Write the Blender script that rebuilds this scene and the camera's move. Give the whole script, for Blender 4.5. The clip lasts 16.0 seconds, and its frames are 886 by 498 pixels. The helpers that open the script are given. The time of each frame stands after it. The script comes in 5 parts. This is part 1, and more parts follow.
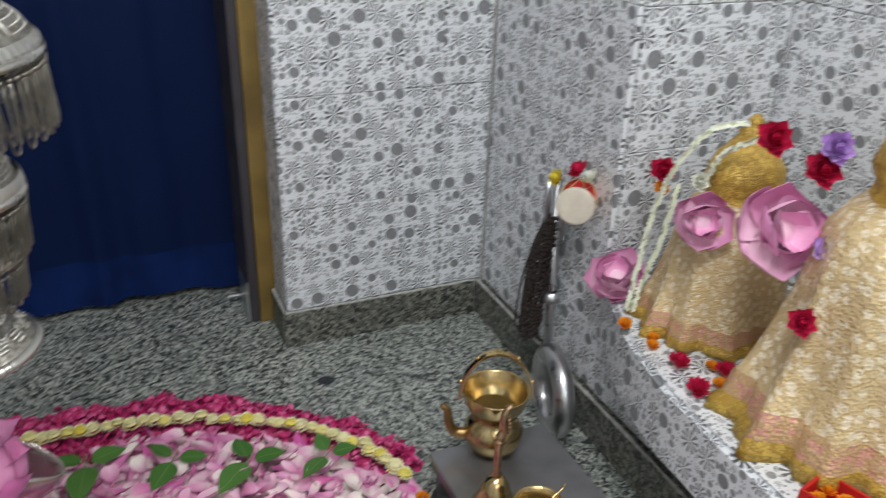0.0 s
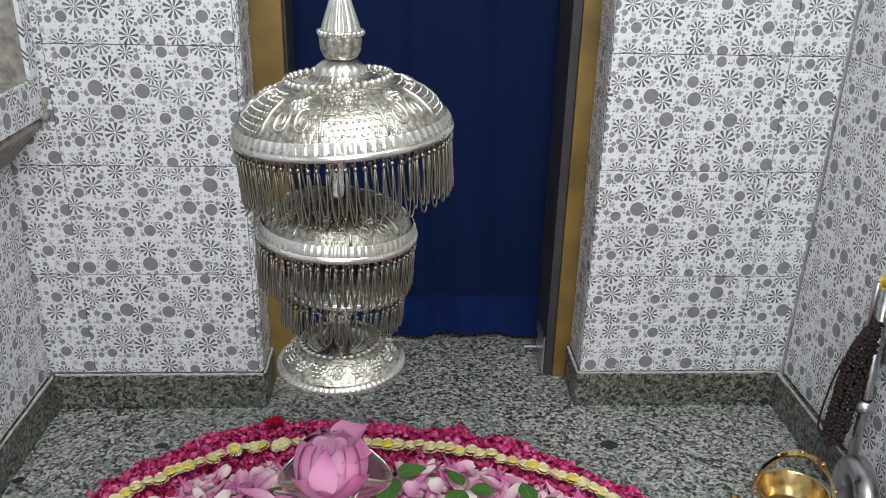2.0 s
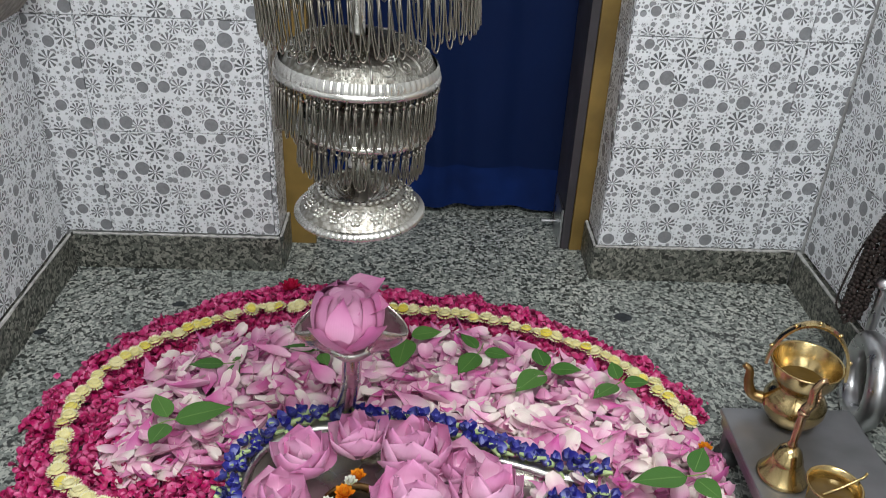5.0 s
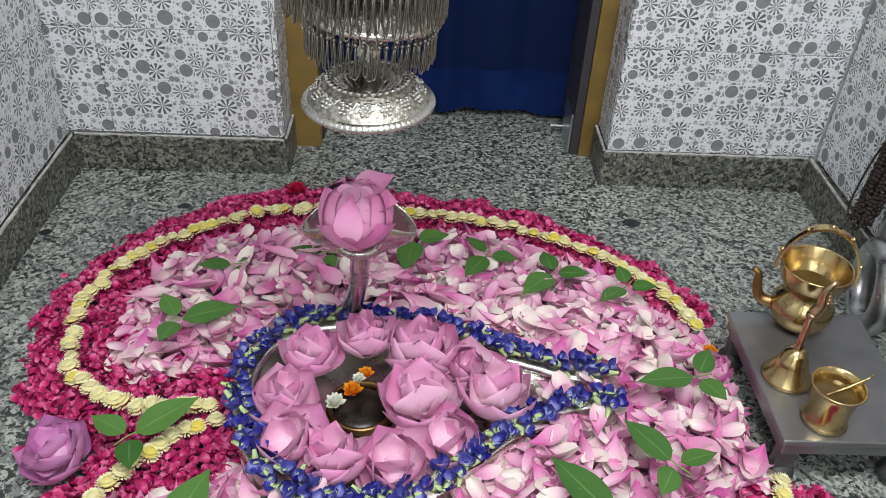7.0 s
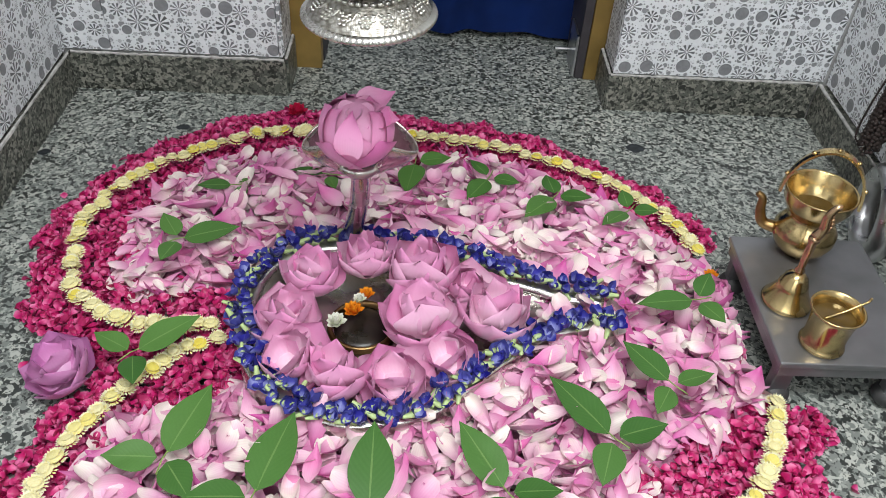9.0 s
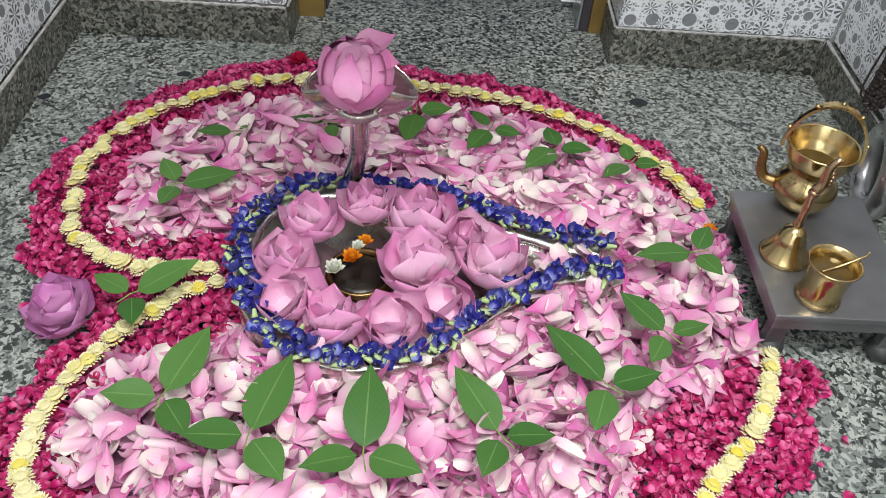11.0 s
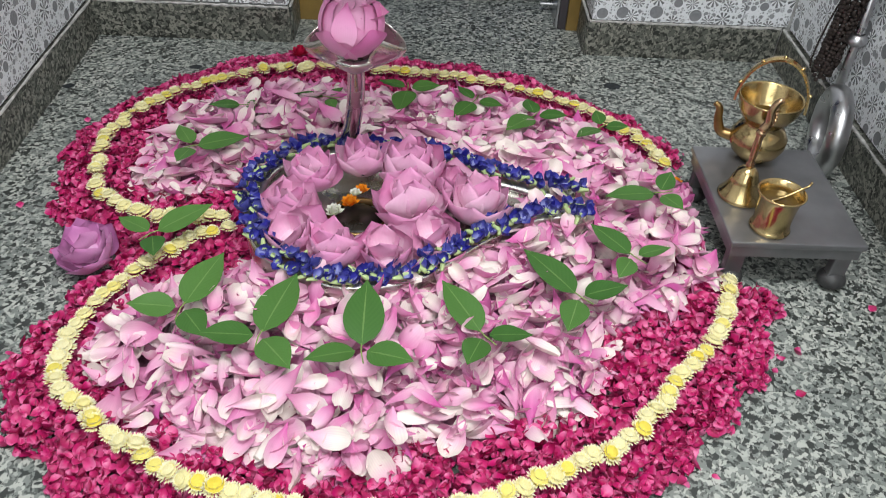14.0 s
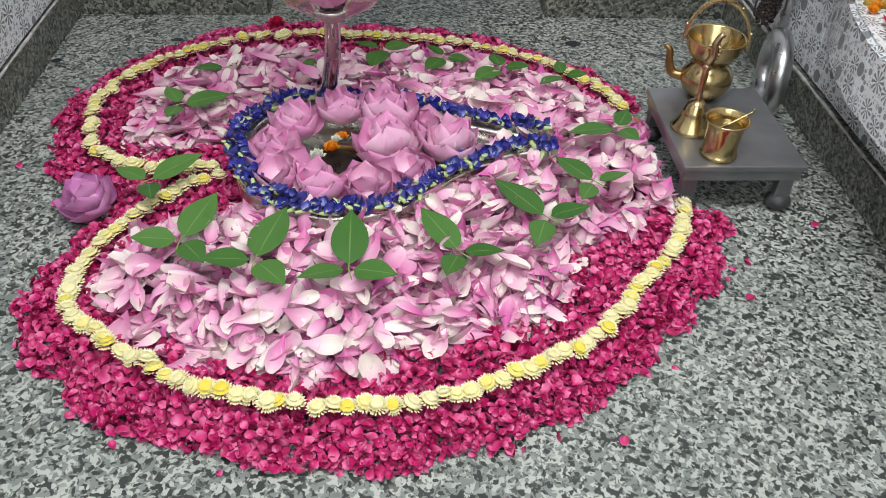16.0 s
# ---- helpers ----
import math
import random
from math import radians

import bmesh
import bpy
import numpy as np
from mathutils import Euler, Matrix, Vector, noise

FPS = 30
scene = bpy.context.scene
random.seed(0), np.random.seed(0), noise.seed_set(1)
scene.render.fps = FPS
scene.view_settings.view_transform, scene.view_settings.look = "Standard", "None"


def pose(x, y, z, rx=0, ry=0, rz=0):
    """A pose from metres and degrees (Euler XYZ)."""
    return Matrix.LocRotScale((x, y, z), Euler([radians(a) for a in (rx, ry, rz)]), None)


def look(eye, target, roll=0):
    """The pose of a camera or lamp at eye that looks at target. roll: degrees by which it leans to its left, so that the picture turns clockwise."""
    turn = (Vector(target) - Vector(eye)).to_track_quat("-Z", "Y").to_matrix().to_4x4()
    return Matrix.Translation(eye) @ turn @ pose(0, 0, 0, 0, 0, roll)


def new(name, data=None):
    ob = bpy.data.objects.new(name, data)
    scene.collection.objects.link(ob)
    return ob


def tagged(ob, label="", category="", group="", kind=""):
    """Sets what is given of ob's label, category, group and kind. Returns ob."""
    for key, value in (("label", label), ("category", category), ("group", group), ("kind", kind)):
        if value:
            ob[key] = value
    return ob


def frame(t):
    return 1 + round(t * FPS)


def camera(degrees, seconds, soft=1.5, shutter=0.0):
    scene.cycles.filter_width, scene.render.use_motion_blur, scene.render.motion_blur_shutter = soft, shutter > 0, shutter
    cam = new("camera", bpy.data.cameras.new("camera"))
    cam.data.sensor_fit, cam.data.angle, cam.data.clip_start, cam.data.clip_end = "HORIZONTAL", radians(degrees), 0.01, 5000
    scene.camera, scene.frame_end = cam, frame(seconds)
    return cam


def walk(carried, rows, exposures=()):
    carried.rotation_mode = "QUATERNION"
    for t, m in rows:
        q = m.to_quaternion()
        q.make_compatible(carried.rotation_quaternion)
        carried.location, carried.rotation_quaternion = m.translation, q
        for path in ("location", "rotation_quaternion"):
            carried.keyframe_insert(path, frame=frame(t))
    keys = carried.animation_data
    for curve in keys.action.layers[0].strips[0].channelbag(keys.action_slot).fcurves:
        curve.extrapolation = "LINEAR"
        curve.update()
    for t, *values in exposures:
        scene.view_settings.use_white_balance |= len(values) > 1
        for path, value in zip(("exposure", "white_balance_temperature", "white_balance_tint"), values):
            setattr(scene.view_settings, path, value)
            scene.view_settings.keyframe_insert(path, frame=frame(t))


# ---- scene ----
cam = camera(56.9, 16.0, soft=0.9, shutter=0.4)
EXPOSURES = [(0.0, -0.26), (1.0, -0.05), (1.5, 0.0), (4.0, -0.02), (6.5, 0.04), (10.0, 0.18), (13.0, 0.12), (16.0, 0.06)]
PATH = [
    (0, (0.01, -1.944, 1.288), (0.744, -0.309, 0.401), 1.9),
    (0.5, (-0.011, -1.953, 1.288), (0.433, -0.262, 0.319), 1.9),
    (1, (-0.065, -1.989, 1.297), (0.151, -0.238, 0.356), 0.6),
    (1.5, (-0.092, -2.011, 1.33), (0.036, -0.205, 0.479), 1.4),
    (2, (-0.095, -2.009, 1.345), (0.006, -0.169, 0.569), 1.4),
    (2.5, (-0.104, -2.006, 1.338), (-0.005, -0.166, 0.561), 1.8),
    (3, (-0.106, -2.0, 1.331), (-0.022, -0.168, 0.532), 1.9),
    (3.5, (-0.103, -1.998, 1.326), (-0.037, -0.186, 0.483), 1.8),
    (4, (-0.102, -2.004, 1.309), (-0.039, -0.221, 0.405), 2.2),
    (6.5, (-0.107, -1.998, 1.255), (-0.035, -0.374, 0.089), 3.1),
    (7, (-0.112, -1.999, 1.247), (-0.044, -0.398, 0.05), 3.2),
    (7.5, (-0.112, -1.997, 1.244), (-0.038, -0.401, 0.041), 3.5),
    (8, (-0.113, -2.007, 1.244), (-0.04, -0.44, 0.003), 3.8),
    (8.5, (-0.11, -2.002, 1.231), (-0.037, -0.475, -0.058), 3.8),
    (9, (-0.109, -2.005, 1.227), (-0.041, -0.51, -0.1), 3.8),
    (9.5, (-0.107, -2.013, 1.227), (-0.031, -0.516, -0.097), 4.2),
    (10, (-0.102, -2.018, 1.225), (-0.037, -0.551, -0.133), 4.4),
    (10.2, (-0.1, -2.019, 1.22), (-0.045, -0.582, -0.169), 4.4),
    (12.3, (-0.099, -2.086, 1.193), (-0.016, -0.656, -0.204), 5.3),
    (12.5, (-0.103, -2.112, 1.18), (-0.023, -0.653, -0.185), 5.2),
    (13, (-0.113, -2.195, 1.181), (-0.035, -0.683, -0.126), 4.7),
    (13.5, (-0.104, -2.269, 1.176), (-0.019, -0.739, -0.109), 4.8),
    (14, (-0.071, -2.302, 1.156), (-0.014, -0.779, -0.14), 3.4),
    (14.5, (-0.057, -2.352, 1.142), (-0.085, -0.844, -0.171), 1.9),
    (15, (-0.066, -2.411, 1.14), (-0.13, -0.893, -0.162), 1.7),
    (15.5, (-0.078, -2.459, 1.131), (-0.028, -0.934, -0.162), 2.6),
    (16, (-0.073, -2.497, 1.133), (0.037, -0.974, -0.158), 2.2),
]
walk(cam, [(t, look(eye, target, roll)) for t, eye, target, roll in PATH], EXPOSURES)


# ---- light: a ceiling lamp over the shrine and daylight from the entrance behind the visitor ----
world = bpy.data.worlds.new("world")
scene.world = world
world.use_nodes = True
world.node_tree.nodes["Background"].inputs[0].default_value = (0.5, 0.5, 0.5, 1)
world.node_tree.nodes["Background"].inputs[1].default_value = 0.05


def area_lamp(name, eye, target, sx, sy, watts, color):
    data = bpy.data.lights.new(name, "AREA")
    data.shape, data.size, data.size_y, data.energy, data.color = "RECTANGLE", sx, sy, watts, color
    ob = new(name, data)
    ob.matrix_world = look(eye, target)
    return ob


area_lamp("ceiling_light", (0.14, -1.82, 2.64), (0.05, -0.95, 0.0), 1.4, 0.7, 69.0, (0.95, 0.98, 1.0))
area_lamp("entrance_daylight", (0.0, -3.05, 1.7), (0.0, 0.0, 0.6), 1.2, 1.3, 15.0, (0.93, 0.97, 1.0))


# ---- materials ----
class Nodes:
    """Small helper round a node tree."""

    def __init__(self, name):
        self.mat = bpy.data.materials.new(name)
        self.mat.use_nodes = True
        self.tree = self.mat.node_tree
        self.bsdf = self.tree.nodes["Principled BSDF"]

    def add(self, kind, **props):
        n = self.tree.nodes.new(kind)
        for k, v in props.items():
            setattr(n, k, v)
        return n

    def link(self, a, b):
        self.tree.links.new(a, b)

    def math(self, op, a, b=None, clamp=False):
        n = self.add("ShaderNodeMath", operation=op, use_clamp=clamp)
        for i, v in enumerate((a, b)):
            if v is None:
                continue
            if isinstance(v, (int, float)):
                n.inputs[i].default_value = v
            else:
                self.link(v, n.inputs[i])
        return n.outputs[0]

    def ramp(self, fac, stops, interp="LINEAR"):
        n = self.add("ShaderNodeValToRGB")
        n.color_ramp.interpolation = interp
        while len(n.color_ramp.elements) < len(stops):
            n.color_ramp.elements.new(0.5)
        for e, (p, c) in zip(n.color_ramp.elements, stops):
            e.position = p
            e.color = (*c, 1) if len(c) == 3 else c
        self.link(fac, n.inputs[0])
        return n.outputs[0]

    def mix(self, fac, a, b, blend="MIX"):
        n = self.add("ShaderNodeMix", data_type="RGBA", blend_type=blend)
        for sock, v in ((n.inputs[0], fac), (n.inputs[6], a), (n.inputs[7], b)):
            if isinstance(v, (int, float)):
                sock.default_value = v
            elif isinstance(v, tuple):
                sock.default_value = (*v, 1)
            else:
                self.link(v, sock)
        return n.outputs[2]

    def coords(self, which="Object"):
        return self.add("ShaderNodeTexCoord").outputs[which]

    def noise(self, vec, scale, detail=3.0, rough=0.5):
        n = self.add("ShaderNodeTexNoise")
        n.inputs["Scale"].default_value, n.inputs["Detail"].default_value, n.inputs["Roughness"].default_value = scale, detail, rough
        if vec is not None:
            self.link(vec, n.inputs["Vector"])
        return n.outputs["Fac"]

    def voronoi(self, vec, scale, randomness=1.0, feature="F1", dims="3D"):
        n = self.add("ShaderNodeTexVoronoi", feature=feature, voronoi_dimensions=dims)
        n.inputs["Scale"].default_value, n.inputs["Randomness"].default_value = scale, randomness
        self.link(vec, n.inputs["Vector"])
        return n

    def bump(self, height, strength, distance=0.002):
        n = self.add("ShaderNodeBump")
        n.inputs["Strength"].default_value, n.inputs["Distance"].default_value = strength, distance
        self.link(height, n.inputs["Height"])
        self.link(n.outputs[0], self.bsdf.inputs["Normal"])

    def set(self, **kw):
        names = {"color": "Base Color", "rough": "Roughness", "metal": "Metallic", "spec": "Specular IOR Level", "coat": "Coat Weight",
                 "sheen": "Sheen Weight", "sub": "Subsurface Weight", "trans": "Transmission Weight", "ior": "IOR"}
        for k, v in kw.items():
            sock = self.bsdf.inputs[names[k]]
            if isinstance(v, (int, float)):
                sock.default_value = v
            elif isinstance(v, tuple):
                sock.default_value = (*v, 1)
            else:
                self.link(v, sock)
        return self.mat


def granite(name, dark, mid, light, rough):
    n = Nodes(name)
    geo = n.add("ShaderNodeNewGeometry").outputs["Position"]
    warp = n.add("ShaderNodeVectorMath", operation="ADD")
    wn = n.add("ShaderNodeTexNoise")
    wn.inputs["Scale"].default_value = 60
    n.link(geo, wn.inputs["Vector"])
    sc = n.add("ShaderNodeVectorMath", operation="SCALE")
    n.link(wn.outputs["Color"], sc.inputs[0])
    sc.inputs["Scale"].default_value = 0.018
    n.link(geo, warp.inputs[0]), n.link(sc.outputs[0], warp.inputs[1])
    grain = n.voronoi(warp.outputs[0], 125)
    sep = n.add("ShaderNodeSeparateColor")
    n.link(grain.outputs["Color"], sep.inputs[0])
    base = n.ramp(sep.outputs[0], [(0.0, dark), (0.22, dark), (0.28, mid), (0.58, mid), (0.74, light), (1.0, light)])
    fine = n.voronoi(warp.outputs[0], 260)
    sep2 = n.add("ShaderNodeSeparateColor")
    n.link(fine.outputs["Color"], sep2.inputs[0])
    base = n.mix(n.math("MULTIPLY", n.math("GREATER_THAN", sep2.outputs[1], 0.84), 0.75), base, dark)
    cloud = n.ramp(n.noise(geo, 3.5, 4), [(0.3, (0.80, 0.82, 0.80)), (0.7, (1.0, 1.0, 0.97))])
    base = n.mix(1.0, base, cloud, "MULTIPLY")
    n.bump(n.noise(geo, 40, 2), 0.08, 0.001)
    r = n.ramp(n.noise(geo, 9, 5), [(0.3, (rough - 0.10,) * 3), (0.7, (rough + 0.14,) * 3)])
    return n.set(color=base, rough=r)


M_FLOOR = granite("granite_floor", (0.045, 0.050, 0.048), (0.235, 0.255, 0.24), (0.50, 0.515, 0.48), 0.38)
M_SKIRT = granite("granite_skirting", (0.028, 0.030, 0.026), (0.118, 0.122, 0.106), (0.27, 0.265, 0.23), 0.40)


def tile_material():
    """White embossed wall tile with grey starbursts and discs."""
    n = Nodes("star_tile")
    co = n.coords("Object")
    info = n.add("ShaderNodeObjectInfo")
    # two printings of the pattern, picked tile by tile
    pick = n.math("GREATER_THAN", info.outputs["Random"], 0.5)
    off = n.add("ShaderNodeCombineXYZ")
    n.link(n.math("MULTIPLY", pick, 3.7), off.inputs[0])
    vec = n.add("ShaderNodeVectorMath", operation="ADD")
    n.link(co, vec.inputs[0]), n.link(off.outputs[0], vec.inputs[1])
    p = vec.outputs[0]

    def cell(scale, rnd):
        v = n.voronoi(p, scale, rnd, dims="2D")
        d = n.add("ShaderNodeVectorMath", operation="SUBTRACT")
        n.link(p, d.inputs[0]), n.link(v.outputs["Position"], d.inputs[1])
        s = n.add("ShaderNodeSeparateXYZ")
        n.link(d.outputs[0], s.inputs[0])
        c = n.add("ShaderNodeSeparateColor")
        n.link(v.outputs["Color"], c.inputs[0])
        # distance in metres
        dd = n.math("SQRT", n.math("ADD", n.math("POWER", s.outputs[0], 2.0), n.math("POWER", s.outputs[1], 2.0)))
        ang = n.math("ARCTAN2", s.outputs[1], s.outputs[0])
        return dd, ang, c.outputs

    def less(a, b, soft):
        return n.math("DIVIDE", n.math("SUBTRACT", b, a), soft, clamp=True)

    d1, a1, c1 = cell(18.0, 0.58)
    is_disc = n.math("GREATER_THAN", c1[0], 0.64)
    is_star = n.math("SUBTRACT", 1.0, is_disc)
    disc_r = n.math("ADD", 0.0120, n.math("MULTIPLY", c1[1], 0.0085))
    star_r = n.math("ADD", 0.0170, n.math("MULTIPLY", c1[1], 0.0105))
    disc = n.math("MULTIPLY", less(d1, disc_r, 0.0012), is_disc)
    count = n.math("ADD", 9.0, n.math("MULTIPLY", n.math("GREATER_THAN", c1[2], 0.6), 1.0))
    turn = n.math("ADD", n.math("MULTIPLY", a1, count), n.math("MULTIPLY", c1[2], 6.0))
    rays = n.math("MULTIPLY", n.math("ADD", n.math("SINE", turn), 0.12), 3.5, clamp=True)
    star = n.math("MULTIPLY", n.math("MULTIPLY", less(d1, star_r, 0.001), rays), is_star)
    star = n.math("MULTIPLY", star, n.math("GREATER_THAN", d1, 0.0024))
    body = n.math("ADD", n.math("MULTIPLY", less(d1, n.math("ADD", disc_r, 0.003), 0.0005), is_disc),
                  n.math("MULTIPLY", less(d1, n.math("ADD", star_r, 0.002), 0.0005), is_star), clamp=True)
    free = n.math("SUBTRACT", 1.0, body)
    d2, a2, c2 = cell(46.0, 0.6)
    small_r = n.math("ADD", 0.0035, n.math("MULTIPLY", c2[1], 0.0055))
    spot2 = n.math("MULTIPLY", less(d2, small_r, 0.001), free)
    rays2 = n.math("MULTIPLY", n.math("SINE", n.math("MULTIPLY", a2, 9.0)), 3.5, clamp=True)
    tiny = n.math("GREATER_THAN", c2[2], 0.62)
    dots = n.math("MULTIPLY", spot2, n.math("SUBTRACT", 1.0, n.math("MULTIPLY", tiny, n.math("SUBTRACT", 1.0, rays2))))
    free2 = n.math("MULTIPLY", free, n.math("SUBTRACT", 1.0, less(d2, n.math("ADD", small_r, 0.0015), 0.0004)))
    d3, a3, c3 = cell(105.0, 0.6)
    dots3 = n.math("MULTIPLY", less(d3, n.math("ADD", 0.0010, n.math("MULTIPLY", c3[1], 0.0024)), 0.0008), free2)
    dots = n.math("ADD", dots, n.math("MULTIPLY", dots3, n.math("GREATER_THAN", c3[0], 0.3)), clamp=True)
    white = n.mix(n.noise(co, 14, 4), (0.745, 0.760, 0.785), (0.840, 0.855, 0.875))
    grey_d = n.mix(n.noise(co, 90, 3), (0.17, 0.175, 0.185), (0.29, 0.295, 0.305))
    grey_s = n.mix(c1[2], (0.10, 0.105, 0.11), (0.24, 0.245, 0.255))
    col = n.mix(star, white, grey_s)
    col = n.mix(disc, col, grey_d)
    col = n.mix(n.math("MULTIPLY", dots, 0.9), col, grey_d)
    stain = n.math("MULTIPLY", n.math("SUBTRACT", n.noise(n.add("ShaderNodeNewGeometry").outputs["Position"], 5, 5, 0.6), 0.55), 1.6, clamp=True)
    col = n.mix(n.math("MULTIPLY", stain, 0.35), col, (0.55, 0.53, 0.49))
    h = n.math("ADD", n.math("MULTIPLY", n.math("ADD", disc, dots, clamp=True), -1.0), n.math("MULTIPLY", star, -0.8))
    h = n.math("ADD", h, n.math("MULTIPLY", n.noise(co, 110, 2), 0.7))
    n.bump(h, 0.8, 0.0030)
    return n.set(color=col, rough=0.34)


M_TILE = tile_material()


def plain(name, color, rough=0.6, metal=0.0, scale=25.0, vary=0.25, bump=0.1, dist=0.001, **kw):
    n = Nodes(name)
    co = n.coords("Object")
    f = n.noise(co, scale, 4)
    dark = tuple(c * (1 - vary) for c in color)
    lite = tuple(min(1.0, c * (1 + vary)) for c in color)
    col = n.mix(n.math("MULTIPLY", n.math("SUBTRACT", f, 0.3), 2.5, clamp=True), dark, lite)
    if bump:
        n.bump(n.noise(co, scale * 4, 3), bump, dist)
    rr = n.ramp(n.noise(co, scale * 0.6, 4), [(0.3, (max(0.03, rough - 0.08),) * 3), (0.7, (rough + 0.1,) * 3)])
    return n.set(color=col, rough=rr, metal=metal, **kw)


M_GROUT = plain("grout", (0.45, 0.45, 0.44), 0.85, scale=30)
M_PLASTER = plain("white_plaster", (0.74, 0.74, 0.72), 0.8, scale=6, vary=0.06)
M_CEMENT = plain("rough_cement", (0.30, 0.28, 0.25), 0.9, scale=40, vary=0.4, bump=0.5, dist=0.004)
M_SMEAR = plain("cement_smear", (0.46, 0.45, 0.43), 0.9, scale=45, vary=0.35, bump=0.4, dist=0.003)
M_FRAME = plain("mustard_painted_frame", (0.21, 0.135, 0.035), 0.45, scale=7, vary=0.35)
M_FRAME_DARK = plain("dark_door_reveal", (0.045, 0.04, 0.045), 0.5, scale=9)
M_STEEL = plain("brushed_steel", (0.55, 0.55, 0.56), 0.32, metal=1.0, scale=30, vary=0.08)


def curtain_material():
    n = Nodes("blue_curtain")
    co = n.coords("Object")
    f = n.noise(co, 5, 4)
    col = n.mix(f, (0.0012, 0.0075, 0.040), (0.0022, 0.012, 0.060))
    weave = n.add("ShaderNodeTexWave")
    weave.inputs["Scale"].default_value = 120
    n.link(co, weave.inputs["Vector"])
    n.bump(weave.outputs["Fac"], 0.06, 0.0005)
    return n.set(color=col, rough=0.75, spec=0.15)


M_CURTAIN = curtain_material()


# ---- mesh helpers ----
def mesh_ob(name, bm, mats, parent=None, label="", smooth=False):
    me = bpy.data.meshes.new(name)
    bm.normal_update()
    bm.to_mesh(me)
    bm.free()
    for m in (mats if isinstance(mats, (list, tuple)) else [mats]):
        me.materials.append(m)
    if smooth:
        me.polygons.foreach_set("use_smooth", [True] * len(me.polygons))
    ob = new(name, me)
    if parent is not None:
        ob.parent = parent
    if label:
        ob["label"] = label
    return ob


def part(name, bm, material, parent, label="", smooth=False):
    return mesh_ob(name, bm, material, parent, label, smooth)


def box_bm(x0, y0, z0, x1, y1, z1, bevel=0.0, bm=None):
    own = bm is None
    b = bmesh.new()
    bmesh.ops.create_cube(b, size=1.0)
    for v in b.verts:
        v.co = Vector(((x0 + x1) / 2 + v.co.x * (x1 - x0), (y0 + y1) / 2 + v.co.y * (y1 - y0), (z0 + z1) / 2 + v.co.z * (z1 - z0)))
    if bevel:
        bmesh.ops.bevel(b, geom=list(b.edges), offset=bevel, segments=2, affect="EDGES", profile=0.5)
    if own:
        return b
    tmp = bpy.data.meshes.new("tmp")
    b.to_mesh(tmp)
    b.free()
    bm.from_mesh(tmp)
    bpy.data.meshes.remove(tmp)
    return bm


def lathe_bm(profile, steps=48, bm=None, wave=None):
    """Turns (radius, height) pairs round the z axis. wave(i_ring, angle) scales the radius."""
    bm = bm or bmesh.new()
    rings = []
    for i, (r, z) in enumerate(profile):
        ring = []
        for k in range(steps):
            a = 2 * math.pi * k / steps
            rr = r * (wave(i, a) if wave else 1.0)
            ring.append(bm.verts.new((rr * math.cos(a), rr * math.sin(a), z)))
        rings.append(ring)
    for a, b in zip(rings, rings[1:]):
        for k in range(steps):
            bm.faces.new((a[k], a[(k + 1) % steps], b[(k + 1) % steps], b[k]))
    return bm


def tube_bm(points, radius, sides=8, bm=None, closed=False):
    """A round tube along points; radius may be a number or one for each point."""
    bm = bm or bmesh.new()
    pts = [Vector(p) for p in points]
    rings = []
    for i, p in enumerate(pts):
        a = pts[i - 1] if (i > 0 or closed) else pts[i]
        b = pts[(i + 1) % len(pts)] if (i < len(pts) - 1 or closed) else pts[i]
        d = (b - a).normalized()
        u = d.orthogonal().normalized() if i == 0 else (u - d * u.dot(d)).normalized()
        w = d.cross(u)
        r = radius[i] if isinstance(radius, (list, tuple)) else radius
        rings.append([bm.verts.new(p + (u * math.cos(t) + w * math.sin(t)) * r) for t in (2 * math.pi * k / sides for k in range(sides))])
    pairs = list(zip(rings, rings[1:])) + ([(rings[-1], rings[0])] if closed else [])
    for ra, rb in pairs:
        for k in range(sides):
            bm.faces.new((ra[k], ra[(k + 1) % sides], rb[(k + 1) % sides], rb[k]))
    if not closed:
        bm.faces.new(list(reversed(rings[0])))
        bm.faces.new(rings[-1])
    return bm


def ball_bm(center, r, bm=None, u=8, v=6, squash=1.0):
    bm = bm or bmesh.new()
    bmesh.ops.create_uvsphere(bm, u_segments=u, v_segments=v, radius=r, matrix=Matrix.Translation(center) @ Matrix.Diagonal((1, 1, squash, 1)))
    return bm


def thing(name, m, label, category, group="", kind=""):
    ob = new(name)
    ob.matrix_world = m
    ob.empty_display_size = 0.05
    return tagged(ob, label, category, group, kind)


# ---- structure: room shell ----
XL, XR, YF, ZC = -1.068, 1.014, -3.3, 2.7
Y_DOOR = 0.16
NICHE = -0.60  # where the side wall opens into the idol niche


def shell(name, dims, mat, label):
    ob = mesh_ob(name, box_bm(*dims), mat)
    return tagged(ob, label, "wall", kind="structure")


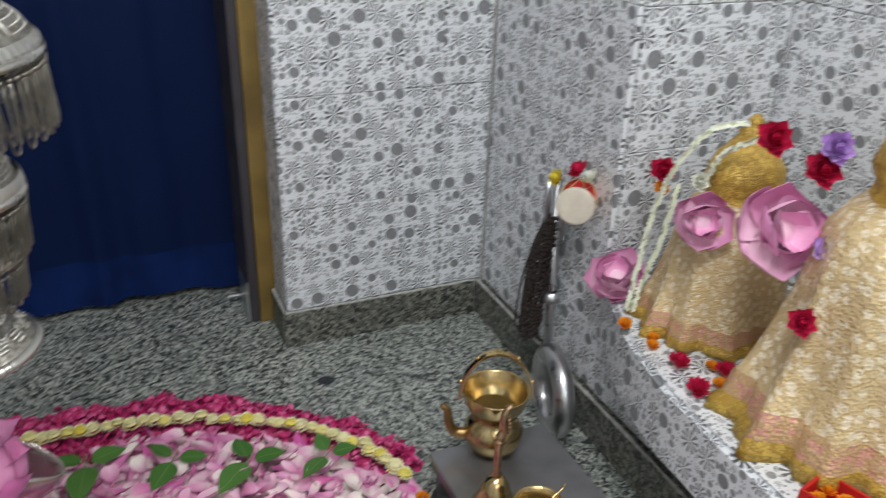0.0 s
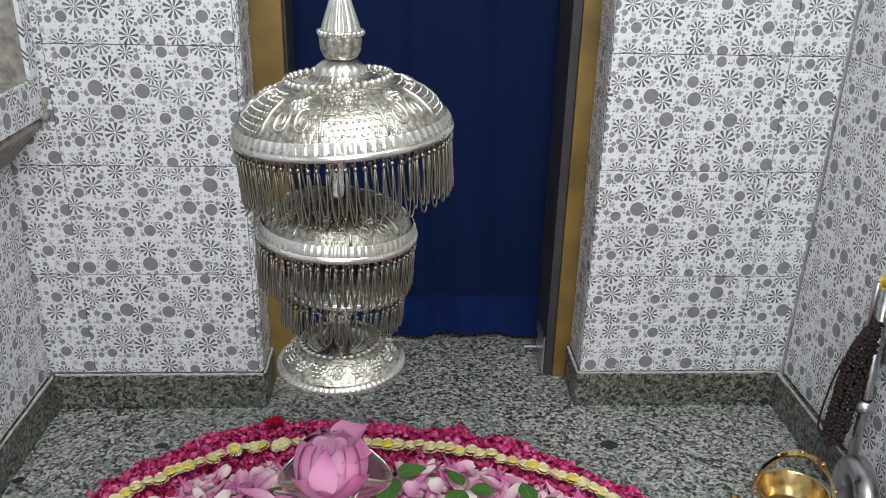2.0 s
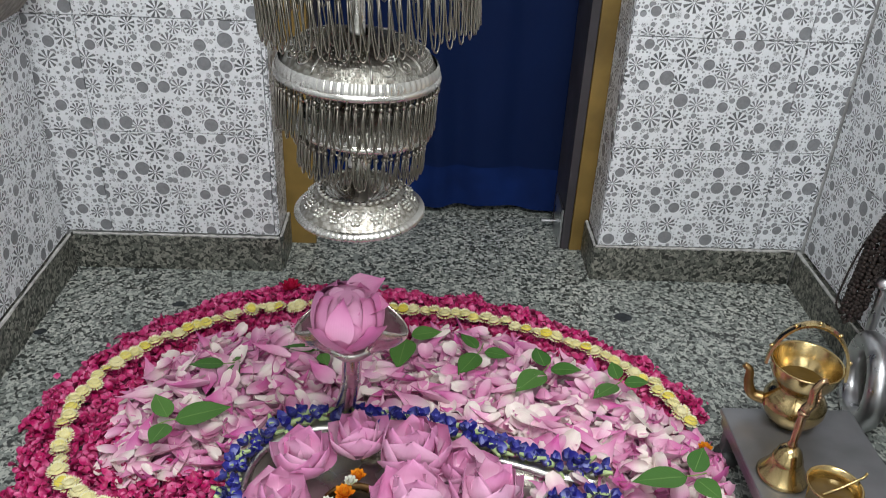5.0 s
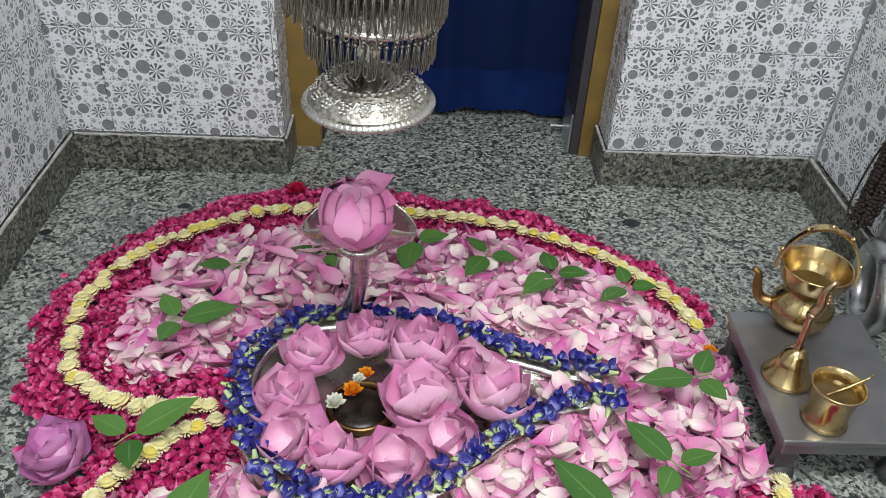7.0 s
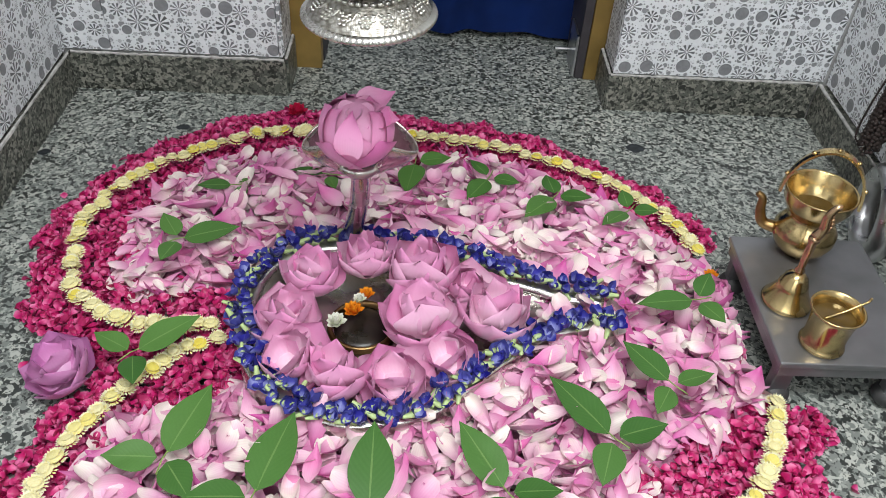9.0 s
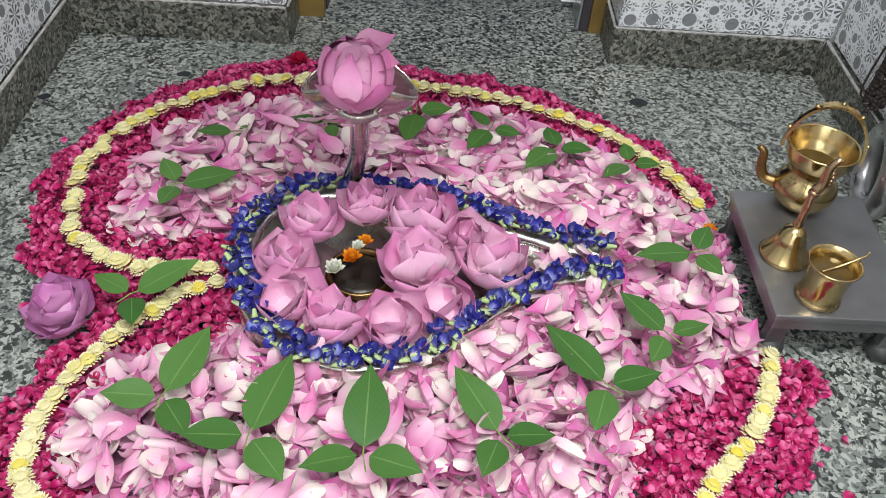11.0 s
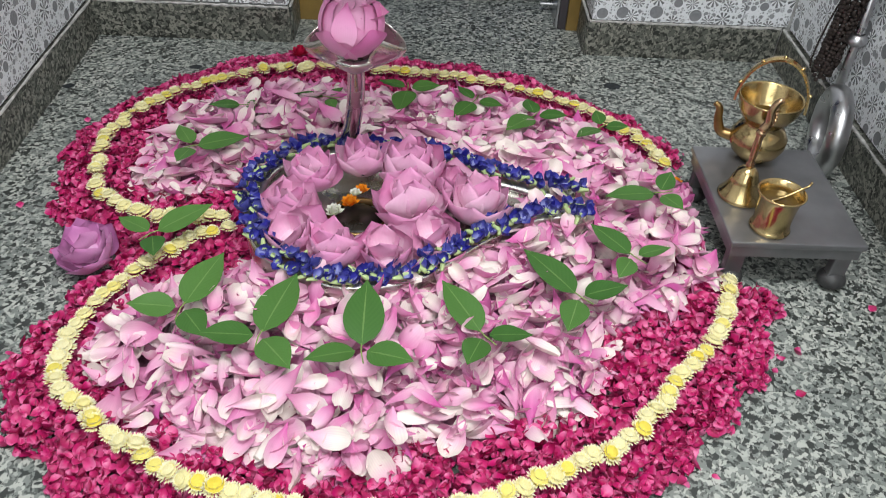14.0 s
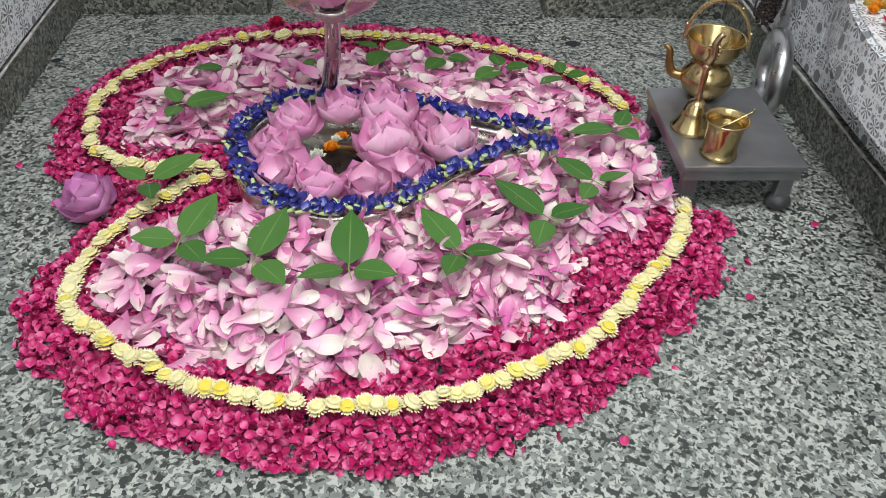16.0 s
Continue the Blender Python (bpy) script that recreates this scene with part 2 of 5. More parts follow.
floor = tagged(mesh_ob("floor", box_bm(XL - 0.3, YF - 0.2, -0.10, 1.75, 0.95, -0.004), M_GROUT), "grey speckled polished granite floor in large slabs", "floor", kind="structure")
wall_left = tagged(mesh_ob("wall_left", box_bm(XL - 0.5, YF, -0.004, XL - 0.012, 0.017, ZC), M_GROUT), "white tiled side wall with grey star pattern", "wall", kind="structure")
wall_back_left = shell("wall_back_left", (XL - 0.18, 0.017, -0.004, -0.495, 0.9, ZC), M_GROUT, "white tiled pier beside the curtained doorway")
wall_back_right = shell("wall_back_right", (0.430, 0.017, -0.004, 1.7, 0.9, ZC), M_GROUT, "white tiled pier beside the curtained doorway")
wall_right = shell("wall_right", (XR + 0.012, NICHE, -0.004, 1.7, 0.017, ZC), M_GROUT, "white tiled side wall with grey star pattern")
wall_right_low = shell("wall_right_low", (XR + 0.012, YF, -0.004, 1.7, NICHE, 0.36), M_GROUT, "tiled base under the idol ledge")
wall_niche = shell("wall_niche", (1.42, YF, 0.36, 1.7, NICHE, ZC), M_GROUT, "white tiled back of the idol niche")
wall_front = shell("wall_front", (XL - 0.18, YF - 0.2, -0.004, 1.7, YF, ZC), M_PLASTER, "plain white plaster wall behind the visitor")
wall_behind_curtain = shell("wall_behind_curtain", (-0.495, 0.75, -0.004, 0.430, 0.9, ZC), M_PLASTER, "plain dim wall behind the curtain")
ceiling = tagged(mesh_ob("ceiling", box_bm(XL - 0.18, YF - 0.2, ZC, 1.7, 0.9, ZC + 0.12), M_PLASTER), "plain white painted ceiling", "ceiling", kind="structure")


# tiles: one mesh for each size, one object for each tile
TILE_W, TILE_H, GAP, THICK = 0.4515, 0.3015, 0.0018, 0.010
tile_meshes = {}


def tile_mesh(w, h, ox, oz):
    key = (round(w, 3), round(h, 3), round(ox, 3), round(oz, 3))
    if key not in tile_meshes:
        bm = box_bm(ox, -THICK, oz, ox + w, 0, oz + h)
        face_edges = [e for e in bm.edges if all(v.co.y < -THICK / 2 for v in e.verts)]
        bmesh.ops.bevel(bm, geom=face_edges, offset=0.0012, segments=1, affect="EDGES")
        # the pattern lies in the tile's own plane: x along the wall, y up
        for v in bm.verts:
            v.co = Vector((v.co.x, v.co.z, -v.co.y))
        me = bpy.data.meshes.new("tile")
        bm.to_mesh(me)
        bm.free()
        me.materials.append(M_TILE)
        tile_meshes[key] = me
    return tile_meshes[key]


def tile_run(parent, origin, along, up0, length, z0, z1, first, grow=0):
    """Lays tiles on a wall plane. origin: a point of the wall's face; along: unit direction; first: the width of the first cut tile."""
    a = Vector(along)
    out = a.cross(Vector((0, 0, 1)))
    rot = Matrix((a, Vector((0, 0, 1)), out)).transposed().to_4x4()
    cuts, s = [], 0.0
    w = first
    while s < length - 0.004:
        e = min(length, s + w)
        cuts.append((s, e, w if s > 0 else TILE_W))
        s, w = e, TILE_W
    z = up0
    while z < z1 - 0.004:
        lo, hi = max(z, z0), min(z + TILE_H, z1)
        if hi - lo > 0.006:
            for s, e, w in cuts:
                # cut tiles keep the part of the pattern that is left
                ox = (TILE_W - (e - s)) if s == 0 else 0.0
                me = tile_mesh(e - s - GAP, hi - lo - GAP, ox, lo - z)
                ob = new("tile", me)
                ob.parent = parent
                base = Vector(origin) + a * (s - ox)
                ob.matrix_world = Matrix.Translation((base.x, base.y, z)) @ rot
        z += TILE_H


# skirting
def skirt(parent_name, x0, y0, x1, y1):
    ob = mesh_ob(parent_name, box_bm(x0, y0, -0.003, x1, y1, 0.107, 0.002), M_SKIRT)
    return tagged(ob, "dark green-grey granite skirting with a cement-smeared top edge", "skirting", kind="structure")


skirt("baseboard_back_left", XL, 0.0, -0.482, 0.017)
skirt("baseboard_door_left", -0.495, 0.0175, -0.476, Y_DOOR)
skirt("baseboard_back_right", 0.410, 0.0, XR - 0.02, 0.017)
skirt("baseboard_door_right", 0.409, 0.0175, 0.430, Y_DOOR)
tagged(mesh_ob("baseboard_left", box_bm(XL - 0.012, YF, -0.003, XL + 0.006, -0.001, 0.107, 0.002), M_SKIRT), "dark green-grey granite skirting with a cement-smeared top edge", "skirting", kind="structure")
skirt("baseboard_right", XR - 0.018, YF, XR + 0.012, 0.0)


def cement_line(p, q):
    r = random.Random(int(1000 * abs(p[0] + p[1])) + 3)
    n = 60
    pts = [(p[0] + (q[0] - p[0]) * k / n, p[1] + (q[1] - p[1]) * k / n, 0.110 + r.uniform(-0.0012, 0.0016)) for k in range(n + 1)]
    ob = mesh_ob("trim", tube_bm(pts, [r.uniform(0.0022, 0.0052) for k in range(n + 1)], 6), M_SMEAR)
    tagged(ob, "uneven white cement line along the skirting's top", "trim", kind="structure")


cement_line((XL + 0.01, 0.004), (-0.485, 0.004))
cement_line((0.414, 0.004), (XR - 0.02, 0.004))
cement_line((XR - 0.014, -0.004), (XR - 0.014, -2.6))
cement_line((XL + 0.004, -0.006), (XL + 0.004, -2.6))
cement_line((-0.481, 0.012), (-0.481, Y_DOOR - 0.005))
cement_line((0.413, 0.012), (0.413, Y_DOOR - 0.005))


def doorway():
    """Mustard frame in the opening, dark inner reveal, steel shoe at its foot."""
    door = thing("door_frame", pose(0, 0, 0), "mustard-brown painted metal door frame around a curtained opening", "door frame", kind="structure")
    for side, x0, x1 in (("l", -0.492, -0.404), ("r", 0.374, 0.426)):
        part("jamb", box_bm(x0, Y_DOOR + 0.005, 0.0, x1, Y_DOOR + 0.05, 2.1, 0.002), M_FRAME, door)
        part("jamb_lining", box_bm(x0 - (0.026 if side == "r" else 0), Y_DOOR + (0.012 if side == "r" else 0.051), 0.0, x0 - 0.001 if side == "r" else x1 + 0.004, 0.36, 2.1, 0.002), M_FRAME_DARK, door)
    part("head", box_bm(-0.492, Y_DOOR + 0.005, 2.101, 0.426, 0.36, 2.18, 0.002), M_FRAME, door)
    part("shoe", box_bm(0.341, Y_DOOR + 0.02, 0.002, 0.347, 0.30, 0.13), M_STEEL, door, "thin steel plate at the foot of the jamb")
    part("bolt", tube_bm([(0.302, 0.30, 0.03), (0.345, 0.30, 0.03)], 0.006), M_STEEL, door, "small steel bolt")


doorway()


def curtain():
    bm = bmesh.new()
    nx, nz = 150, 40
    grid = []
    for j in range(nz + 1):
        z = 0.022 + (2.2 - 0.022) * (j / nz) ** 1.25
        row = []
        for i in range(nx + 1):
            x = -0.50 + 0.93 * i / nx
            amp = 0.006 + 0.008 * min(1, max(0, (0.7 - z)))
            y = 0.398 + amp * math.sin(x * 27 + 2.2 * math.sin(x * 7)) + 0.003 * math.sin(x * 62 + z * 2)
            zz = z + (0.006 * math.sin(x * 14) if j == 0 else 0)
            row.append(bm.verts.new((x, y, zz)))
        grid.append(row)
    for j in range(nz):
        for i in range(nx):
            bm.faces.new((grid[j][i], grid[j][i + 1], grid[j + 1][i + 1], grid[j + 1][i]))
    c = thing("curtain", pose(0, 0, 0), "dark blue cloth curtain with a deep hem hanging in the doorway", "curtain")
    part("cloth", bm, M_CURTAIN, c, smooth=True)
    hem = bmesh.new()
    for j, z in enumerate((0.024, 0.168)):
        for i in range(nx + 1):
            x = -0.50 + 0.93 * i / nx
            amp = 0.006 + 0.008 * min(1, max(0, (0.7 - z)))
            y = 0.398 + amp * math.sin(x * 27 + 2.2 * math.sin(x * 7)) + 0.003 * math.sin(x * 62 + z * 2) - 0.005
            hem.verts.new((x, y, z + (0.006 * math.sin(x * 14) if j == 0 else 0)))
    hem.verts.ensure_lookup_table()
    for i in range(nx):
        hem.faces.new((hem.verts[i], hem.verts[i + 1], hem.verts[nx + 2 + i], hem.verts[nx + 1 + i]))
    part("hem", hem, M_HEM, c, "slightly lighter blue stitched hem", smooth=True)
    rod = part("rod", tube_bm([(-0.40, 0.398, 2.2), (0.34, 0.398, 2.2)], 0.010), M_STEEL, c)


M_HEM = plain("blue_hem", (0.003, 0.015, 0.085), 0.75, scale=6, vary=0.3, spec=0.15)
curtain()


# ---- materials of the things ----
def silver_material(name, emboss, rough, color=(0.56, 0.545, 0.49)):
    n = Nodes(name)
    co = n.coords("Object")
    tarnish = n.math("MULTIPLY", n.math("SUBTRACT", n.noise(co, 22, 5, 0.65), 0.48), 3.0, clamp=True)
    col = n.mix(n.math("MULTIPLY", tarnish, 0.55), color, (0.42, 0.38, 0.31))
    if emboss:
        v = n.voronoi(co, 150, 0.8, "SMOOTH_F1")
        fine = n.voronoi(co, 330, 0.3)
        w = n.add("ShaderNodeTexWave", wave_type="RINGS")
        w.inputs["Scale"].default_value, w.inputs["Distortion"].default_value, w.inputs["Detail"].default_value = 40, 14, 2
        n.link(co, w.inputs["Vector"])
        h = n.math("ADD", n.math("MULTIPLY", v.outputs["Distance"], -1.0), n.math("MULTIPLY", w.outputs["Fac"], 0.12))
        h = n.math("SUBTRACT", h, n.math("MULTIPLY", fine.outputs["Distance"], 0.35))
        # crevice shade put into the colour, darkest between the embossed cells
        groove_shade = n.math("MULTIPLY", n.math("SUBTRACT", v.outputs["Distance"], 0.34), 4.5, clamp=True)
        col = n.mix(n.math("MULTIPLY", groove_shade, 0.75), col, (0.22, 0.20, 0.165))
        n.bump(h, emboss, 0.0022)
    else:
        n.bump(n.noise(co, 60, 3), 0.08, 0.002)
    return n.set(color=col, rough=n.ramp(n.noise(co, 15, 4), [(0.3, (rough - 0.06,) * 3), (0.7, (rough + 0.12,) * 3)]), metal=1.0)


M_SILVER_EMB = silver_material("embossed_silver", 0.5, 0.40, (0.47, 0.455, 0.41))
M_SILVER = silver_material("plain_silver", 0, 0.25, (0.68, 0.665, 0.62))
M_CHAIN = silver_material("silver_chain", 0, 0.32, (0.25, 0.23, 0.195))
M_BRASS = plain("polished_brass", (0.60, 0.455, 0.22), 0.20, metal=1.0, scale=12, vary=0.16, bump=0.05)
M_COPPER = plain("copper_brass", (0.56, 0.37, 0.22), 0.22, metal=1.0, scale=12, vary=0.15, bump=0.05)
M_BRASS_DARK = plain("old_brass", (0.30, 0.19, 0.08), 0.35, metal=1.0, scale=20, vary=0.4, bump=0.1)


def petal_material(name, base, mid, tip, rough=0.5, veins=0.12):
    """Colour runs along the petal from its base to its tip, and differs from petal to petal."""
    n = Nodes(name)
    uv = n.add("ShaderNodeUVMap").outputs[0]
    sep = n.add("ShaderNodeSeparateXYZ")
    n.link(uv, sep.inputs[0])
    rnd = n.math("FRACT", n.math("ADD", n.add("ShaderNodeNewGeometry").outputs["Random Per Island"], n.math("MULTIPLY", n.add("ShaderNodeObjectInfo").outputs["Random"], 7.3)))
    pos = n.math("ADD", sep.outputs[1], n.math("MULTIPLY", n.math("SUBTRACT", rnd, 0.5), 0.75))
    col = n.ramp(pos, [(0.0, base), (0.42, mid), (0.95, tip)])
    rnd2 = n.math("FRACT", n.math("MULTIPLY", rnd, 17.31))
    col = n.mix(n.math("MULTIPLY", rnd2, 0.22), col, base)
    vein = n.math("SINE", n.math("MULTIPLY", sep.outputs[0], 70.0))
    col = n.mix(n.math("MULTIPLY", n.math("ADD", vein, 1.0), veins), col, tip)
    blot = n.math("MULTIPLY", n.math("SUBTRACT", n.noise(n.add("ShaderNodeNewGeometry").outputs["Position"], 60, 3), 0.6), 2.0, clamp=True)
    col = n.mix(n.math("MULTIPLY", blot, 0.4), col, tuple(c * 0.55 for c in tip))
    n.bump(vein, 0.05, 0.0005)
    return n.set(color=col, rough=rough, spec=0.3)


M_LOTUS = petal_material("lotus_petal", (0.85, 0.77, 0.70), (0.77, 0.40, 0.57), (0.60, 0.10, 0.35), 0.5, 0.05)
M_LOTUS_DEEP = petal_material("lotus_flower_petal", (0.86, 0.64, 0.73), (0.84, 0.46, 0.65), (0.78, 0.29, 0.55), 0.42, 0.05)
M_HEAP = plain("packed_petals", (0.50, 0.20, 0.32), 0.6, scale=60, vary=0.4, bump=0.4, dist=0.004)
M_BUD = petal_material("lotus_bud_petal", (0.79, 0.42, 0.60), (0.77, 0.33, 0.55), (0.68, 0.18, 0.43), 0.42, 0.04)
M_LOTUS_PURPLE = petal_material("purple_lotus_petal", (0.76, 0.46, 0.66), (0.70, 0.31, 0.57), (0.60, 0.19, 0.48), 0.42, 0.05)
M_ROSE = petal_material("rose_petal", (0.76, 0.17, 0.36), (0.56, 0.012, 0.150), (0.34, 0.003, 0.066), 0.36, 0.03)
M_CREAM = petal_material("cream_fringe", (0.82, 0.72, 0.26), (0.83, 0.78, 0.48), (0.85, 0.83, 0.64), 0.6, 0.0)


def eye_material():
    n = Nodes("yellow_flower_eye")
    co = n.coords("Object")
    r = n.add("ShaderNodeObjectInfo").outputs["Random"]
    col = n.ramp(r, [(0.0, (0.85, 0.82, 0.55)), (0.6, (0.85, 0.80, 0.40)), (0.85, (0.84, 0.74, 0.14)), (1.0, (0.82, 0.66, 0.05))])
    f = n.voronoi(co, 420)
    col = n.mix(n.math("MULTIPLY", f.outputs["Distance"], 0.5), col, (0.70, 0.52, 0.10))
    n.bump(f.outputs["Distance"], 0.5, 0.002)
    return n.set(color=col, rough=0.7)


M_YELLOW = eye_material()
M_BLUE = petal_material("blue_pea_petal", (0.30, 0.32, 0.60), (0.030, 0.027, 0.33), (0.012, 0.010, 0.20), 0.45, 0.05)
M_SEPAL = plain("pale_green_sepal", (0.46, 0.58, 0.26), 0.6, scale=60)
M_LEAF_STEM = plain("leaf_stem", (0.20, 0.30, 0.07), 0.6, scale=60)
M_ORANGE = petal_material("marigold_petal", (0.75, 0.20, 0.01), (0.85, 0.28, 0.01), (0.88, 0.36, 0.02), 0.6, 0.0)
M_RED = petal_material("red_rose_flower", (0.60, 0.04, 0.10), (0.62, 0.015, 0.08), (0.50, 0.008, 0.05), 0.45, 0.05)
M_LAV = petal_material("lavender_flower", (0.60, 0.42, 0.75), (0.55, 0.33, 0.72), (0.48, 0.25, 0.65), 0.5, 0.05)
M_JASMINE = petal_material("white_flower", (0.74, 0.80, 0.56), (0.82, 0.83, 0.70), (0.85, 0.85, 0.78), 0.55, 0.0)
M_STONE = plain("dark_wet_stone", (0.022, 0.017, 0.012), 0.30, scale=30, vary=0.5, bump=0.3)
M_BEADS = plain("dark_rudraksha", (0.022, 0.013, 0.010), 0.7, scale=120, vary=0.5, bump=0.6, dist=0.002)
M_SKIN = plain("drum_skin", (0.62, 0.56, 0.46), 0.7, scale=30, vary=0.12)
M_CORD = plain("pale_cord", (0.70, 0.62, 0.30), 0.7, scale=80)
M_TABLE = plain("grey_steel_table", (0.24, 0.24, 0.25), 0.38, metal=0.7, scale=9, vary=0.2, bump=0.06)
M_RUBBER = plain("dark_rubber", (0.05, 0.05, 0.05), 0.55, scale=30, vary=0.3)
M_WATER = plain("oily_water", (0.10, 0.06, 0.015), 0.08, scale=20)


def leaf_material():
    n = Nodes("bel_leaf")
    uv = n.add("ShaderNodeUVMap").outputs[0]
    sep = n.add("ShaderNodeSeparateXYZ")
    n.link(uv, sep.inputs[0])
    across = n.math("ABSOLUTE", n.math("SUBTRACT", sep.outputs[0], 0.5))
    side = n.math("SINE", n.math("MULTIPLY", n.math("SUBTRACT", sep.outputs[1], n.math("MULTIPLY", across, 0.6)), 75.0))
    rib = n.math("LESS_THAN", across, 0.022)
    rnd = n.add("ShaderNodeObjectInfo").outputs["Random"]
    col = n.mix(rnd, (0.040, 0.125, 0.022), (0.095, 0.215, 0.045))
    col = n.mix(n.math("MULTIPLY", n.math("ADD", side, 1.0), 0.05), col, (0.11, 0.23, 0.06))
    col = n.mix(n.math("MULTIPLY", rib, 0.7), col, (0.18, 0.30, 0.09))
    col = n.mix(n.math("MULTIPLY", n.noise(n.coords("Object"), 70, 4), 0.35), col, (0.03, 0.085, 0.018))
    n.bump(side, 0.07, 0.0006)
    return n.set(color=col, rough=0.48, spec=0.3)


M_LEAF = leaf_material()


def brocade_material(name, a, b, gold):
    n = Nodes(name)
    co = n.coords("Object")
    v = n.voronoi(co, 80, 0.9)
    w = n.voronoi(co, 240, 0.9)
    f = n.math("LESS_THAN", v.outputs["Distance"], 0.42)
    col = n.mix(f, b, a)
    spark = n.math("LESS_THAN", w.outputs["Distance"], 0.36)
    col = n.mix(n.math("MULTIPLY", spark, 0.55), col, gold)
    n.bump(n.math("ADD", w.outputs["Distance"], v.outputs["Distance"]), 0.7, 0.003)
    return n.set(color=col, rough=0.42, metal=n.math("MULTIPLY", spark, 0.7))


M_BROCADE = brocade_material("cream_gold_brocade", (0.78, 0.66, 0.47), (0.62, 0.46, 0.25), (0.78, 0.58, 0.24))
M_GOLDTRIM = brocade_material("gold_trim", (0.58, 0.38, 0.07), (0.42, 0.25, 0.04), (0.80, 0.58, 0.16))
M_PINKTRIM = brocade_material("pink_gold_border", (0.55, 0.26, 0.20), (0.48, 0.30, 0.16), (0.75, 0.52, 0.20))


# ---- petals ----
def petal_arrays(L, W, cup, curl, point, nu=4, nv=5, twist=0.0):
    """Vertices, faces and uv of one cupped petal that grows along +y from the origin; z is its inner side."""
    verts, uvs, faces = [], [], []
    for j in range(nv + 1):
        v = j / nv
        w = W * 0.5 * (math.sin(math.pi * min(1.0, v ** 0.75 * 0.93 + 0.07)) ** (0.55 if v < 0.6 else 0.55 + 0.5 * point))
        if j == nv:
            w = W * 0.02
        for i in range(nu + 1):
            u = i / nu * 2 - 1
            x = u * w
            z = cup * W * (u * u) * (w / (W * 0.5)) + curl * L * (v - 0.35) ** 2
            z += twist * x * (v - 0.5)
            verts.append((x, v * L, z))
            uvs.append((i / nu, v))
    for j in range(nv):
        for i in range(nu):
            a = j * (nu + 1) + i
            faces.append((a, a + 1, a + nu + 2, a + nu + 1))
    return np.array(verts), faces, np.array(uvs)


def arrays_mesh(name, verts, faces, uvs, mat, smooth=True):
    me = bpy.data.meshes.new(name)
    me.from_pydata([tuple(v) for v in verts], [], faces)
    layer = me.uv_layers.new(name="UVMap")
    loops = np.empty(len(me.loops), dtype=np.int32)
    me.loops.foreach_get("vertex_index", loops)
    layer.data.foreach_set("uv", np.asarray(uvs)[loops].astype(np.float32).ravel())
    for m in (mat if isinstance(mat, (list, tuple)) else [mat]):
        me.materials.append(m)
    if smooth:
        me.polygons.foreach_set("use_smooth", [True] * len(me.polygons))
    return me


def joined(items):
    """Joins (arrays, matrix) pairs into one set of arrays."""
    vs, fs, us, base = [], [], [], 0
    for (v, f, u), m in items:
        mm = np.array(m)
        vs.append(v @ mm[:3, :3].T + mm[:3, 3])
        fs.extend([tuple(k + base for k in face) for face in f])
        us.append(u)
        base += len(v)
    return np.concatenate(vs), fs, np.concatenate(us)


def catmull(pts, n=14):
    """A smooth line through control points."""
    p = [Vector((*q, 0)) if len(q) == 2 else Vector(q) for q in pts]
    p = [p[0] * 2 - p[1]] + p + [p[-1] * 2 - p[-2]]
    out = []
    for i in range(1, len(p) - 2):
        for k in range(n):
            t = k / n
            out.append(0.5 * ((2 * p[i]) + (p[i + 1] - p[i - 1]) * t + (2 * p[i - 1] - 5 * p[i] + 4 * p[i + 1] - p[i + 2]) * t * t
                              + (3 * p[i] - p[i - 1] - 3 * p[i + 1] + p[i + 2]) * t ** 3))
    out.append(p[-2])
    return out


def spaced(line, step):
    """Points at even steps along a line, with the direction there."""
    out, left = [], 0.0
    for a, b in zip(line, line[1:]):
        d = (b - a).length
        while left < d:
            out.append((a.lerp(b, left / d), (b - a).normalized()))
            left += step
        left -= d
    return out


# the two lobes of the flower carpet: lines of the yellow garland
UPPER = [(0.512, -0.655), (0.455, -0.527), (0.339, -0.410), (0.187, -0.325), (0.090, -0.290), (-0.008, -0.266), (-0.174, -0.249), (-0.340, -0.240), (-0.516, -0.272),
         (-0.660, -0.361), (-0.762, -0.460), (-0.820, -0.583), (-0.826, -0.721), (-0.776, -0.847), (-0.679, -0.910), (-0.579, -0.929), (-0.485, -0.923)]
LOWER = [(-0.478, -0.963), (-0.552, -1.006), (-0.609, -1.071), (-0.647, -1.144), (-0.672, -1.207), (-0.694, -1.300), (-0.686, -1.382), (-0.623, -1.444), (-0.538, -1.507),
         (-0.455, -1.557), (-0.364, -1.590), (-0.230, -1.618), (-0.094, -1.621), (-0.023, -1.614), (0.050, -1.597), (0.117, -1.561), (0.197, -1.527), (0.266, -1.484),
         (0.344, -1.412), (0.398, -1.342), (0.469, -1.263), (0.533, -1.158), (0.569, -1.058)]
upper_line, lower_line = catmull(UPPER), catmull(LOWER)
ring = np.array([(p.x, p.y) for p in upper_line + lower_line])


def ring_depth(p):
    """How far inside (+) or outside (-) of the garland a point lies."""
    a, b = ring, np.roll(ring, -1, axis=0)
    ab, ap = b - a, p - a
    t = np.clip((ap * ab).sum(1) / np.maximum(1e-9, (ab * ab).sum(1)), 0, 1)
    d = np.sqrt((((a + ab * t[:, None]) - p) ** 2).sum(1)).min()
    cross = ((a[:, 1] > p[1]) != (b[:, 1] > p[1]))
    with np.errstate(divide="ignore", invalid="ignore"):
        xs = (b[:, 0] - a[:, 0]) * (p[1] - a[:, 1]) / (b[:, 1] - a[:, 1]) + a[:, 0]
    inside = (cross & (p[0] < xs)).sum() % 2 == 1
    return d if inside else -d


